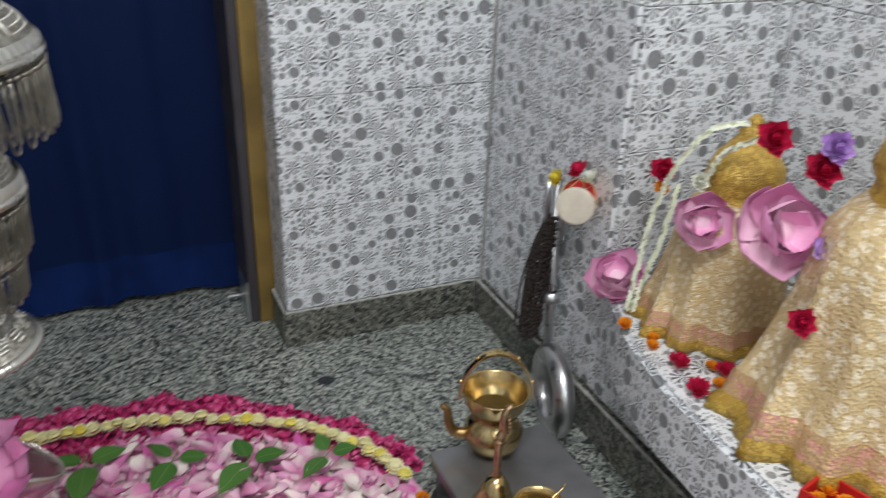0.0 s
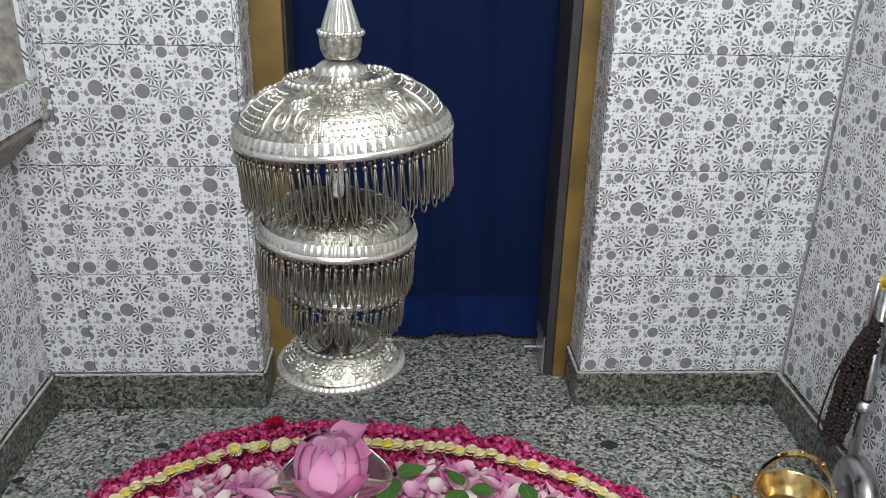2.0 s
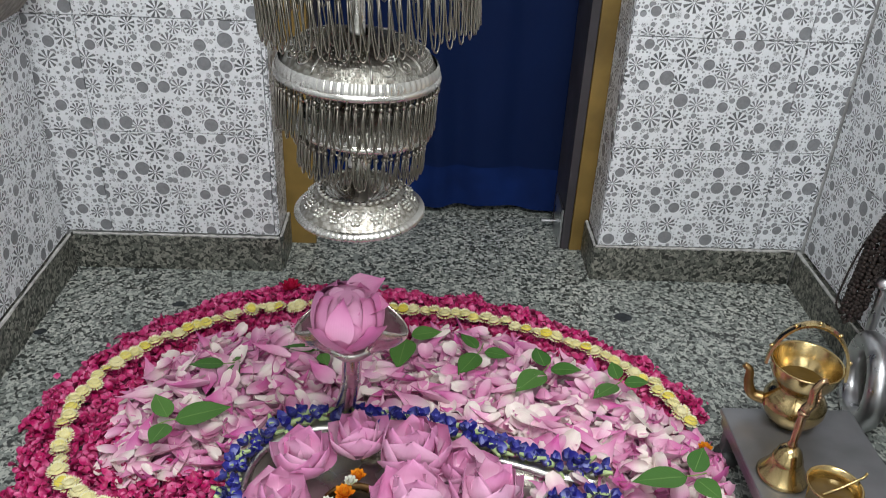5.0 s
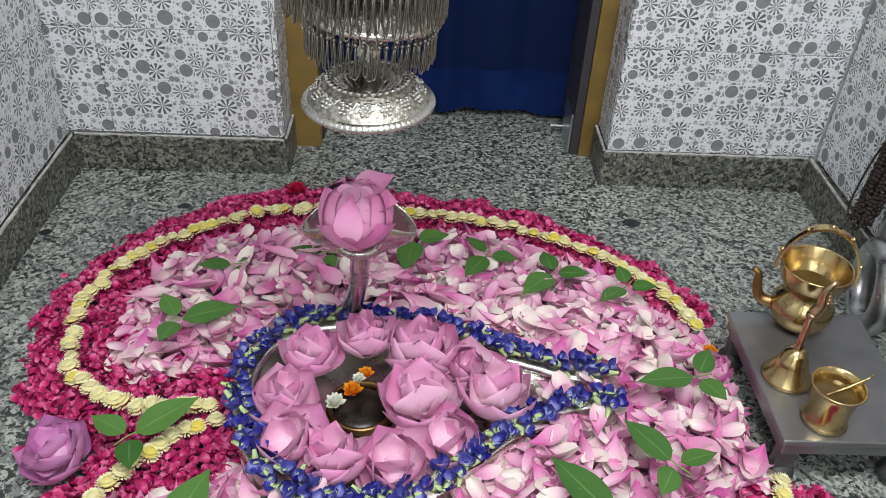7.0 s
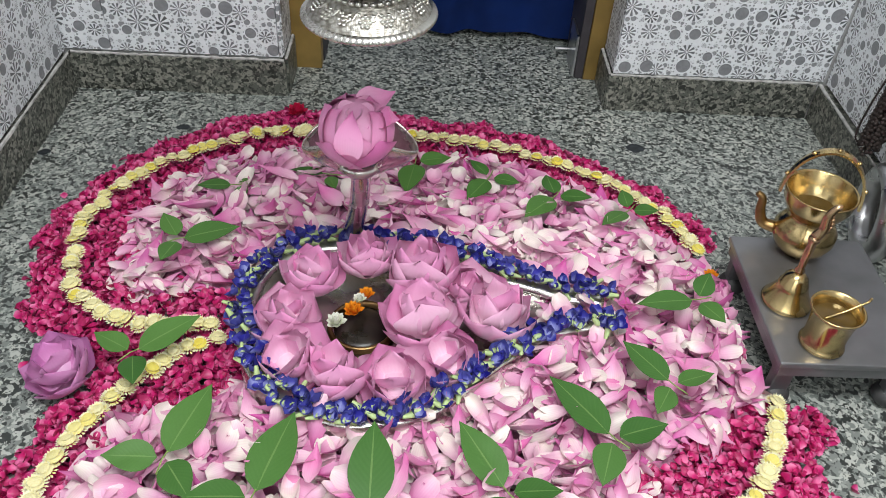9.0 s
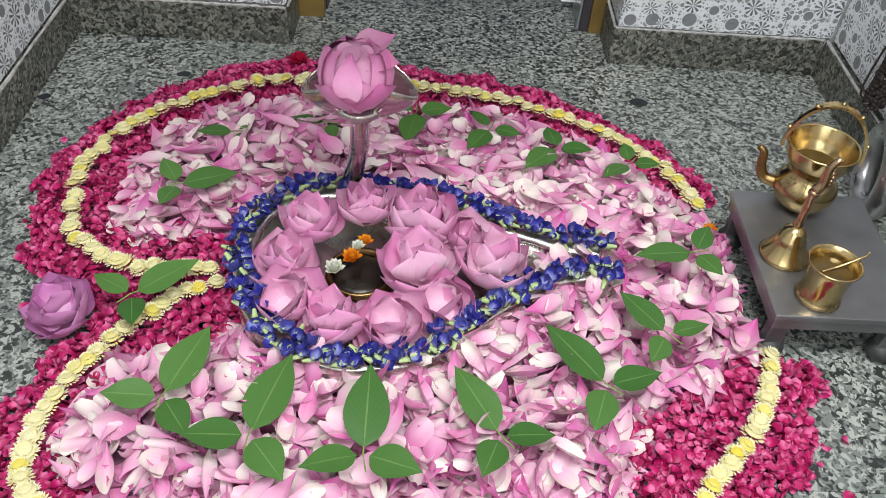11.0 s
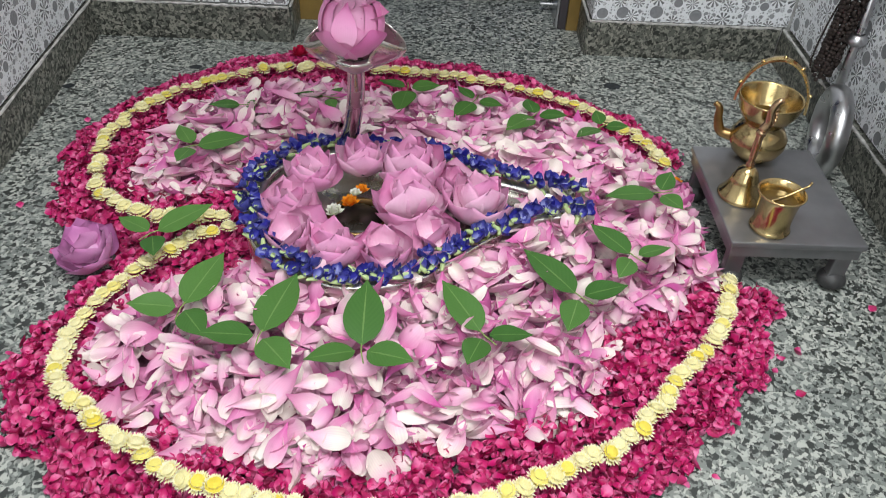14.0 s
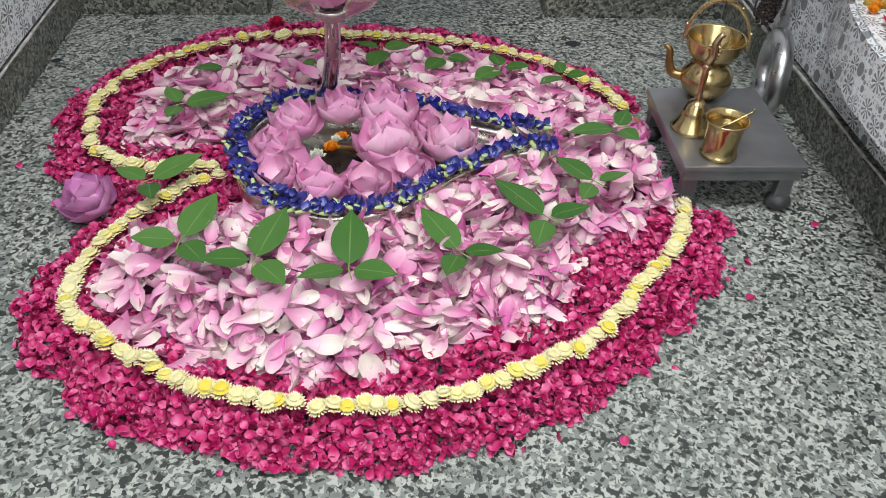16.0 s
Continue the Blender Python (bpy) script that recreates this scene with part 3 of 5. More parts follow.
# the silver base's rim: a round basin with a spout
RIM = [(0.262, -0.874), (0.188, -0.862), (0.137, -0.842), (0.084, -0.824), (0.045, -0.806), (-0.028, -0.772), (-0.140, -0.742), (-0.246, -0.738), (-0.308, -0.746),
       (-0.359, -0.772), (-0.401, -0.811), (-0.425, -0.873), (-0.428, -0.943), (-0.412, -1.010), (-0.393, -1.063), (-0.364, -1.109), (-0.325, -1.143), (-0.271, -1.172),
       (-0.214, -1.187), (-0.146, -1.182), (-0.077, -1.159), (-0.024, -1.116), (0.051, -1.045), (0.137, -0.980), (0.197, -0.957), (0.280, -0.948)]
rim_line = catmull(RIM)
rim_poly = np.array([(p.x, p.y) for p in rim_line])


def in_rim(p):
    a, b = rim_poly, np.roll(rim_poly, -1, axis=0)
    cross = ((a[:, 1] > p[1]) != (b[:, 1] > p[1]))
    with np.errstate(divide="ignore", invalid="ignore"):
        xs = (b[:, 0] - a[:, 0]) * (p[1] - a[:, 1]) / (b[:, 1] - a[:, 1]) + a[:, 0]
    return (cross & (p[0] < xs)).sum() % 2 == 1


rng = random.Random(11)


def under_table(x, y):
    return x > 0.545 and -1.06 < y < -0.68


def rose_carpet():
    kinds = [petal_arrays(L, W, c, k, 0.2, 2, 3, t) for L, W, c, k, t in ((0.020, 0.018, 0.35, 0.7, 0.3), (0.017, 0.017, 0.55, 0.5, -0.4), (0.022, 0.016, 0.35, 1.1, 0.5), (0.015, 0.013, 0.6, 0.8, 0.0))]
    items, tries = [], 0
    while len(items) < 19000 and tries < 90000:
        tries += 1
        x, y = rng.uniform(-1.0, 0.75), rng.uniform(-1.85, -0.05)
        d = ring_depth(np.array((x, y)))
        wob = 0.018 * math.sin(x * 31 + 2 * math.sin(y * 23)) + 0.012 * math.sin(y * 57 + x * 13)
        wob *= 0.6
        out = 0.098 + 0.10 * max(0.0, y + 0.6) * (0.4 if x > 0.25 else 1.0) + wob
        inn = 0.105 + 0.03 * (math.sin(x * 9 + y * 7)) + wob + (0.06 if (x > 0.05 and y < -1.2) else 0.0)
        if d < -out or d > inn:
            if not (d < 0 and rng.random() < math.exp((d + out) / 0.009) * 0.07):
                continue
        if under_table(x, y) or in_rim(np.array((x, y))) or (d < 0 and x > 0.50 and -1.05 < y < -0.60):
            continue
        edge = min(1.0, max(0.0, (d + out) / 0.05))
        z = 0.003 + rng.random() ** 0.7 * (0.006 + 0.026 * edge)
        m = Matrix.Translation((x, y, z)) @ Euler((rng.gauss(0, 0.6), rng.gauss(0, 0.6), rng.uniform(0, 6.28))).to_matrix().to_4x4() @ Matrix.Scale(rng.uniform(0.7, 1.3), 4) @ Matrix.Translation((0, -0.011, 0))
        if rng.random() < 0.3:
            m = m @ Matrix.Rotation(math.pi, 4, "Y")
        items.append((rng.choice(kinds), m))
    # a few strays beyond the edge
    for sx, sy in ((-0.236, -1.80), (0.30, -1.68), (-0.96, -0.86), (-0.74, -1.40), (0.63, -1.33), (0.10, -1.79), (-0.62, -1.60), (0.86, -1.10), (-0.93, -0.50), (-0.84, -1.01)):
        items.append((kinds[0], Matrix.Translation((sx, sy, 0.004)) @ Matrix.Rotation(rng.uniform(0, 6), 4, "Z")))
    v, f, u = joined(items)
    ob = new("rose_petals", arrays_mesh("rose_petals", v, f, u, M_ROSE))
    return tagged(ob, "crimson rose petals heaped in a curving border on the floor", "petals", kind="stuff")


def lotus_bed():
    kinds = [petal_arrays(L, W, c, k, p, 4, 6, t) for L, W, c, k, p, t in (
        (0.078, 0.032, 0.32, 0.40, 1.6, 0.3), (0.068, 0.036, 0.28, 0.6, 1.3, -0.3), (0.086, 0.028, 0.40, 0.30, 1.8, 0.3),
        (0.060, 0.038, 0.34, 0.7, 1.0, 0.0), (0.074, 0.022, 0.6, 0.45, 1.6, 0.5), (0.056, 0.026, 0.45, 0.8, 1.4, -0.5))]
    low, top, tries = [], [], 0
    while len(low) < 3000 and tries < 60000:
        tries += 1
        x, y = rng.uniform(-0.85, 0.60), rng.uniform(-1.66, -0.28)
        q = np.array((x, y))
        d = ring_depth(q)
        wob = 0.03 * math.sin(x * 17 + 3 * y) + 0.02 * math.sin(y * 41 + x * 19)
        inn = 0.082 + 0.03 * math.sin(x * 9 + y * 7) + 0.6 * wob + (0.05 if (x > 0.05 and y < -1.2) else 0.0)
        if x > 0.40 and -1.06 < y < -0.64:
            inn = 0.0 if x < 0.548 else 9
        in_spout = in_rim(q)
        if d < inn or (in_spout and (x < 0.15 or rng.random() < 0.6)):
            continue
        deep = min(1.0, (d - inn) / 0.10) if inn < 1 else 0
        heap = min(1.0, max(0.0, (d - inn) / 0.22)) if inn < 1 else 0  # the petals are banked up against the basin
        level = len(low) / 3000
        z = 0.012 + 0.046 * heap + (0.020 + 0.030 * deep) * level + (0.012 if in_spout else 0.0)
        tilt = 0.48 if level > 0.5 else 0.25
        m = Matrix.Translation((x, y, z)) @ Euler((rng.gauss(0.10, tilt), rng.gauss(0, tilt), rng.uniform(0, 6.28))).to_matrix().to_4x4() @ Matrix.Scale(rng.uniform(0.85, 1.3), 4) @ Matrix.Translation((0, -0.036, 0.004))
        if rng.random() < 0.35:
            m = m @ Matrix.Translation((0, 0, 0.008)) @ Matrix.Rotation(math.pi, 4, "Y")
        low.append((rng.choice(kinds), m))
    bed = thing("petal_bed", pose(0, 0, 0), "thick bed of loose pink and white lotus petals", "petals")
    v, f, u = joined(low[:2700])
    ob = part("petal_layer", bmesh.new(), M_LOTUS, bed)
    ob.data = arrays_mesh("petal_layer", v, f, u, M_LOTUS)
    ob["kind"] = "stuff"
    # the packed heap under the loose petals
    n, grid, heap_bm = 60, {}, bmesh.new()
    for j in range(n + 1):
        for i in range(n + 1):
            x, y = -0.85 + 1.42 * i / n, -1.66 + 1.38 * j / n
            d = ring_depth(np.array((x, y)))
            if d > 0.095 and not under_table(x, y) and not in_rim(np.array((x, y))):
                grid[i, j] = heap_bm.verts.new((x, y, 0.004 + 0.050 * min(1.0, (d - 0.09) / 0.22) + rng.uniform(0, 0.006)))
    for i, j in grid:
        corners = [grid.get(k) for k in ((i, j), (i + 1, j), (i + 1, j + 1), (i, j + 1))]
        if all(corners):
            heap_bm.faces.new(corners)
    part("packed_petals", heap_bm, M_HEAP, bed, smooth=True)["kind"] = "stuff"
    meshes = [arrays_mesh("petal", *k, M_LOTUS) for k in kinds]
    for k, m in low[2700:]:
        o = new("petal", meshes[[id(q) for q in kinds].index(id(k))])
        o.parent = bed
        o.matrix_world = Matrix.Translation((0, 0, 0.004)) @ m
    return bed


def yellow_garland():
    kinds = []
    for rr, eye_r in ((0.0198, 0.0138), (0.0188, 0.0145), (0.0205, 0.0118)):
        items = []
        pet = petal_arrays(0.0088, 0.0042, 0.2, 0.5, 0.1, 1, 2)
        for layer, tilt in ((0, 0.0), (1, 0.45), (2, 0.9)):
            for k in range(22):
                a = 2 * math.pi * (k + 0.37 * layer) / 22 + 0.12 * math.sin(k * 5.3)
                m = Matrix.Rotation(a, 4, "Z") @ Matrix.Translation((0, rr - 0.0085 - 0.0018 * layer, 0.005 + 0.0028 * layer + 0.0008 * math.sin(k * 9.1))) @ Matrix.Rotation(tilt, 4, "X")
                items.append((pet, m))
        v, f, u = joined(items)
        n0 = len(f)
        # the dome in the middle
        base = len(v)
        dome = [(eye_r * math.cos(a), eye_r * math.sin(a), 0.010) for a in (2 * math.pi * k / 10 for k in range(10))]
        dome += [(eye_r * 0.72 * math.cos(a), eye_r * 0.72 * math.sin(a), 0.0150) for a in (2 * math.pi * k / 10 for k in range(10))] + [(0, 0, 0.0150)]
        v = np.concatenate([v, np.array(dome)])
        u = np.concatenate([u, np.full((21, 2), 0.5)])
        for k in range(10):
            f.append((base + k, base + (k + 1) % 10, base + 10 + (k + 1) % 10, base + 10 + k))
            f.append((base + 10 + k, base + 10 + (k + 1) % 10, base + 20))
        me = arrays_mesh("flower", v, f, u, [M_CREAM, M_YELLOW])
        for p in me.polygons[n0:]:
            p.material_index = 1
        kinds.append(me)
    g = thing("yellow_garland", pose(0, 0, 0), "garland of yellow chrysanthemum heads with cream fringes laid on rose petals", "garland")
    for line in (upper_line, lower_line):
        for p, d in spaced(line, 0.0268):
            o = new("flower", rng.choice(kinds))
            o.parent = g
            s = rng.uniform(0.98, 1.18)
            o.matrix_world = Matrix.Translation((p.x + rng.gauss(0, 0.003), p.y + rng.gauss(0, 0.003), 0.044 + rng.uniform(0, 0.005))) @ Euler((rng.gauss(0, 0.16), rng.gauss(0, 0.16), rng.uniform(0, 6))).to_matrix().to_4x4() @ Matrix.Scale(s, 4)


def silver_base():
    b = thing("offering_basin", pose(0, 0, 0), "silver teardrop basin with a spout and a flower-covered rim", "basin")
    wall = bmesh.new()
    rows = []
    for p, d in spaced(rim_line, 0.012):
        n = Vector((d.y, -d.x, 0))
        sec = [(0.020, 0.005), (0.016, 0.080), (0.020, 0.101), (0.026, 0.105), (0.026, 0.113), (0.014, 0.117), (-0.010, 0.117), (-0.014, 0.113), (-0.014, 0.060)]
        rows.append([wall.verts.new((p.x - n.x * o, p.y - n.y * o, z)) for o, z in sec])
    for a, c in zip(rows, rows[1:]):
        for k in range(len(a) - 1):
            wall.faces.new((a[k], c[k], c[k + 1], a[k + 1]))
    wall.faces.new(rows[0])
    wall.faces.new(list(reversed(rows[-1])))
    part("rim", wall, M_SILVER, b, smooth=True)
    fl = bmesh.new()
    pts = [p for p, d in spaced(rim_line, 0.02)]
    fl.faces.new([fl.verts.new((p.x, p.y, 0.064)) for p in pts])
    part("basin_floor", fl, M_SILVER, b)
    # the stone in the middle, in a brass ring
    part("stone", lathe_bm([(0.001, 0.044), (0.02, 0.0435), (0.042, 0.042), (0.050, 0.039), (0.054, 0.035)], 24), M_STONE, b, "dark wet stone in the middle of the basin", smooth=True).location = (-0.205, -0.935, 0.032)
    part("brass_ring", lathe_bm([(0.056, 0.036), (0.057, 0.046), (0.061, 0.048), (0.065, 0.046), (0.067, 0.036)], 36), M_BRASS_DARK, b, smooth=True).location = (-0.205, -0.935, 0.032)
    part("spout_bar", box_bm(0.252, -0.946, 0.010, 0.268, -0.876, 0.094, 0.004), M_SILVER, b)


def blue_garland():
    pet = petal_arrays(0.021, 0.021, 0.35, 0.9, 0.1, 2, 3)
    meshes = []
    for var in range(3):
        r = random.Random(var)
        items = [(pet, Matrix.Rotation(a + r.uniform(-0.3, 0.3), 4, "Z") @ Matrix.Translation((0, 0.002, 0.004)) @ Matrix.Rotation(0.45 + r.uniform(-0.2, 0.5), 4, "X") @ Matrix.Scale(r.uniform(0.8, 1.1), 4)) for a in (0.0, 1.3, -1.3, 2.6)]
        v, f, u = joined(items)
        n0 = len(f)
        base = len(v)
        ringv = [(0.0058 * math.cos(a) * (1 if k == 0 else 0.5), -0.003 - 0.019 * k, 0.007 + 0.0058 * math.sin(a) * (1 if k == 0 else 0.5)) for k in (0, 1) for a in (2 * math.pi * i / 5 for i in range(5))]
        v = np.concatenate([v, np.array(ringv)])
        u = np.concatenate([u, np.full((10, 2), 0.3)])
        for i in range(5):
            f.append((base + i, base + (i + 1) % 5, base + 5 + (i + 1) % 5, base + 5 + i))
        me = arrays_mesh("flower", v, f, u, [M_BLUE, M_SEPAL])
        for p in me.polygons[n0:]:
            p.material_index = 1
        meshes.append(me)
    g = thing("blue_garland", pose(0, 0, 0), "garland of deep blue pea flowers along the silver rim", "garland")
    for off, step in ((-0.011, 0.0205), (0.009, 0.0215)):
        for p, d in spaced(rim_line, step):
            n = Vector((d.y, -d.x, 0))
            o = new("flower", rng.choice(meshes))
            o.parent = g
            o.matrix_world = Matrix.Translation((p.x + n.x * off, p.y + n.y * off, 0.119 + rng.uniform(0, 0.006))) @ Euler((rng.gauss(0, 0.35), rng.gauss(0, 0.35), math.atan2(d.y, d.x) - math.pi / 2 + rng.gauss(0, 0.5))).to_matrix().to_4x4() @ Matrix.Scale(rng.uniform(1.0, 1.3), 4)


# ---- lotus flowers ----
big_petals = {}


def wrap_arrays(R, half, lo, hi, lift=0.0, n=8):
    """A broad petal that hugs a ball of radius R: half its width in radians, from the elevation lo up to its tip at hi."""
    verts, uvs, faces = [], [], []
    for j in range(n + 1):
        v = j / n
        w = half * (math.sin(math.pi * (0.16 + 0.80 * v)) ** 0.7)
        for i in range(n + 1):
            u = i / n * 2 - 1
            el = lo + (hi - lo) * v - 0.10 * u * u
            rr = R * (1 + lift * v * v + 0.05 * u * u)
            a = math.pi / 2 + u * w
            verts.append((rr * math.cos(el) * math.cos(a), rr * math.cos(el) * math.sin(a), R * 0.95 + rr * math.sin(el)))
            uvs.append((i / n, v))
    for j in range(n):
        for i in range(n):
            a = j * (n + 1) + i
            faces.append((a, a + 1, a + n + 2, a + n + 1))
    return np.array(verts), faces, np.array(uvs)


def lotus_petal_arrays(L, W, arc, cup, reflex, nu=8, nv=12):
    """A broad pointed lotus petal: it grows along +y, arches up towards +z and turns out again at its tip."""
    verts, uvs, faces = [], [], []
    for j in range(nv + 1):
        v = j / nv
        th = arc * v
        y, z = L * math.sin(th) / arc, L * (1 - math.cos(th)) / arc
        out = max(0.0, v - 0.68) / 0.32
        y, z = y + reflex * L * out ** 2, z - 0.4 * reflex * L * out ** 2
        w = W * 0.5 * math.sin(math.pi * (0.13 + 0.62 * v)) ** 0.8
        if v > 0.62:
            w *= max(0.015, 1 - ((v - 0.62) / 0.38) ** 1.7)
        for i in range(nu + 1):
            u = i / nu * 2 - 1
            rise = cup * w * u * u
            verts.append((u * w * (1 - 0.12 * cup * u * u), y - rise * math.sin(th), z + rise * math.cos(th) + 0.0012 * math.sin(5 * u + 7 * v)))
            uvs.append((i / nu, v))
    for j in range(nv):
        for i in range(nu):
            k = j * (nu + 1) + i
            faces.append((k, k + 1, k + nu + 2, k + nu + 1))
    return np.array(verts), faces, np.array(uvs)


def lotus(name, m, size, label, mat=None, openness=1.0, inner=4, outer=6):
    """Folded lotus: broad bowed outer petals, a second ring between them and a pointed star of folded petals on top."""
    mat = mat or M_LOTUS_DEEP
    if mat.name not in big_petals:
        big_petals[mat.name] = [arrays_mesh("petal", *lotus_petal_arrays(*k), mat) for k in ((0.082, 0.078, 1.55, 0.34, 0.03), (0.076, 0.070, 1.75, 0.30, 0.06), (0.064, 0.056, 1.60, 0.26, 0.12))]
    t = thing(name, m, label, "lotus flower", group="lotus flowers")
    t.scale = (size * 1.12, size * 1.12, size * 1.0)
    close = 1 - openness
    for me, count, turn, back, z, lean in zip(big_petals[mat.name], (outer, outer - 1, inner), (0.0, 0.5, 0.25), (0.006, 0.002, -0.004), (0.0, 0.014, 0.028), (0.05 + 0.5 * close, 0.28 + 0.4 * close, 0.40 + 0.4 * close)):
        for k in range(count):
            o = new("petal", me)
            o.parent = t
            o.matrix_basis = Matrix.Rotation(2 * math.pi * (k + turn) / count + rng.gauss(0, 0.14), 4, "Z") @ Matrix.Translation((0, back, z)) @ Matrix.Rotation(lean + rng.gauss(0, 0.10), 4, "X") @ Matrix.Rotation(rng.gauss(0, 0.10), 4, "Y") @ Matrix.Scale(rng.uniform(0.92, 1.08), 4)
    part("heart", ball_bm((0, 0, 0.026), 0.021, u=16, v=10), mat, t, smooth=True)
    return t


def lotus_ring():
    label = "folded pink lotus flower resting inside the silver basin"
    for x, y, z, s, rx, ry, o in ((-0.345, -0.965, 0.085, 1.10, -4, -10, 0.85), (-0.318, -1.062, 0.083, 1.15, 12, -10, 0.85), (-0.232, -1.102, 0.083, 1.12, 16, 0, 0.85), (-0.130, -1.105, 0.085, 1.22, 14, 4, 0.85),
                                  (-0.092, -0.990, 0.102, 1.30, 14, 6, 1.0), (-0.098, -0.862, 0.104, 1.40, -2, 4, 0.45), (0.042, -0.955, 0.087, 1.30, 6, 10, 0.85), (-0.305, -0.862, 0.087, 1.10, -6, -8, 0.8),
                                  (-0.200, -0.815, 0.102, 1.05, -6, 0, 0.7), (-0.040, -1.055, 0.083, 1.10, 12, 8, 0.9), (-0.005, -0.880, 0.087, 1.05, -4, 8, 0.8)):
        lotus("lotus_flower", pose(x, y, z, rx, ry, rng.uniform(0, 360)), s, label, openness=o)


def bud_flower():
    """The closed bud set in the cobra's hood: broad petals wrapped about each other."""
    t = thing("lotus_bud", pose(-0.210, -0.884, 0.438, 14, 0, 0), "large pink lotus with folded petals set in the silver cobra hood", "lotus flower", group="lotus flowers")
    def petal(arrays, turn, lean=0.0, shift=0.0):
        o = part("petal", bmesh.new(), M_BUD, t)
        o.data = arrays_mesh("petal", *arrays, M_BUD)
        o.matrix_basis = Matrix.Rotation(radians(turn), 4, "Z") @ Matrix.Translation((0, shift, 0)) @ Matrix.Rotation(lean, 4, "X")

    for turn, R, half, lo, hi, lift in ((146, 0.0620, 0.86, -1.25, 0.35, 0.12), (218, 0.0605, 0.86, -1.25, 0.42, 0.14), (92, 0.0610, 0.75, -1.2, 0.95, 0.0), (268, 0.0610, 0.75, -1.2, 0.92, 0.02), (0, 0.0590, 1.10, -1.1, 1.25, -0.06),
                                        (180, 0.0575, 0.80, -0.8, 0.80, 0.0), (112, 0.0580, 0.70, -0.6, 1.20, -0.02), (246, 0.0585, 0.70, -0.6, 1.16, -0.02), (310, 0.0590, 0.60, -1.0, 1.20, -0.02), (45, 0.0595, 0.60, -1.0, 1.20, -0.04)):
        petal(wrap_arrays(R, half, lo, hi, lift, 12), turn)
    part("heart", ball_bm((0, 0.0, 0.0555), 0.0535, u=28, v=18), M_BUD, t, smooth=True)
    # a furled petal in the opening, and the pointed ones that stand out
    petal(wrap_arrays(0.0605, 0.42, 0.1, 1.30, 0.03, 10), 172)
    for turn, z, lean, shift, L, W in ((-62, 0.092, 0.18, 0.008, 0.064, 0.056), (-98, 0.074, 0.40, 0.036, 0.040, 0.046), (140, 0.103, -0.35, -0.006, 0.040, 0.044), (215, 0.101, -0.30, -0.004, 0.042, 0.046)):
        o = part("petal", bmesh.new(), M_BUD, t)
        o.data = arrays_mesh("petal", *petal_arrays(L, W, 0.32, 0.35, 1.3, 8, 10), M_BUD)
        o.matrix_basis = Matrix.Rotation(radians(turn), 4, "Z") @ Matrix.Translation((0, shift, z)) @ Matrix.Rotation(lean, 4, "X")


def cobra():
    c = thing("silver_cobra", pose(0, 0, 0), "polished silver cobra with a spread hood rising from the basin", "cobra ornament")
    path = catmull([(-0.250, -0.715, 0.08), (-0.236, -0.735, 0.15), (-0.219, -0.785, 0.25), (-0.211, -0.828, 0.33), (-0.208, -0.855, 0.393)], 8)
    part("body", tube_bm(path, [0.020 - 0.003 * (i / len(path)) for i in range(len(path))], 20), M_SILVER_PINK_REFLECTION, c, smooth=True)
    hood = bmesh.new()
    nu, nv = 32, 12
    rows = []
    for j in range(nv + 1):
        v = j / nv
        row = []
        for i in range(nu + 1):
            a = (i / nu - 0.5) * math.pi * 1.75
            spread = 0.022 + 0.074 * math.sin(v * math.pi * 0.55) ** 1.1
            depth = 0.020 + 0.034 * math.sin(v * math.pi * 0.5)
            wing = abs(math.sin(a))
            x = math.sin(a) * spread
            y = math.cos(a) * depth * 0.9
            z = 0.388 + 0.090 * v * (1.0 - 0.45 * wing ** 2) - 0.004 * wing * v
            row.append(hood.verts.new((-0.208 + x, -0.866 + y + 0.01 * v, z)))
        rows.append(row)
    for a, b in zip(rows, rows[1:]):
        for i in range(nu):
            hood.faces.new((a[i], a[i + 1], b[i + 1], b[i]))
    ob = part("hood", hood, M_SILVER_PINK_REFLECTION, c, smooth=True)
    ob.modifiers.new("thick", "SOLIDIFY").thickness = 0.003
    # the ridged throat under the flower
    throat = lathe_bm([(0.016, 0.0), (0.030, 0.010), (0.040, 0.022), (0.043, 0.030), (0.040, 0.034), (0.030, 0.034)], 64, wave=lambda i, a: 1 + (0.03 * math.cos(a * 32) if 1 < i < 4 else 0))
    part("throat", throat, M_SILVER, c, smooth=True).location = (-0.208, -0.868, 0.384)


# pink reflection of the flowers put into the metal's base colour
M_SILVER_PINK_REFLECTION = silver_material("cobra_silver", 0, 0.20, (0.66, 0.60, 0.57))


# ---- leaves ----
def leaflet_mesh(L, W):
    verts, uvs, faces = [], [], []
    nu, nv = 6, 10
    for j in range(nv + 1):
        v = j / nv
        w = W * 0.5 * (math.sin(math.pi * v ** 0.72) ** 0.9) if 0 < j < nv else 0.0006
        if v > 0.75:
            w *= 1 - 0.35 * (v - 0.75) / 0.25
        for i in range(nu + 1):
            u = i / nu * 2 - 1
            verts.append((u * w, v * L, 0.10 * abs(u) * w + 0.10 * L * (v - 0.5) ** 2 * (-1) + 0.004 * math.sin(v * 9 + u * 3)))
            uvs.append((i / nu, v))
    for j in range(nv):
        for i in range(nu):
            a = j * (nu + 1) + i
            faces.append((a, a + 1, a + nu + 2, a + nu + 1))
    return arrays_mesh("leaflet", verts, faces, uvs, M_LEAF)


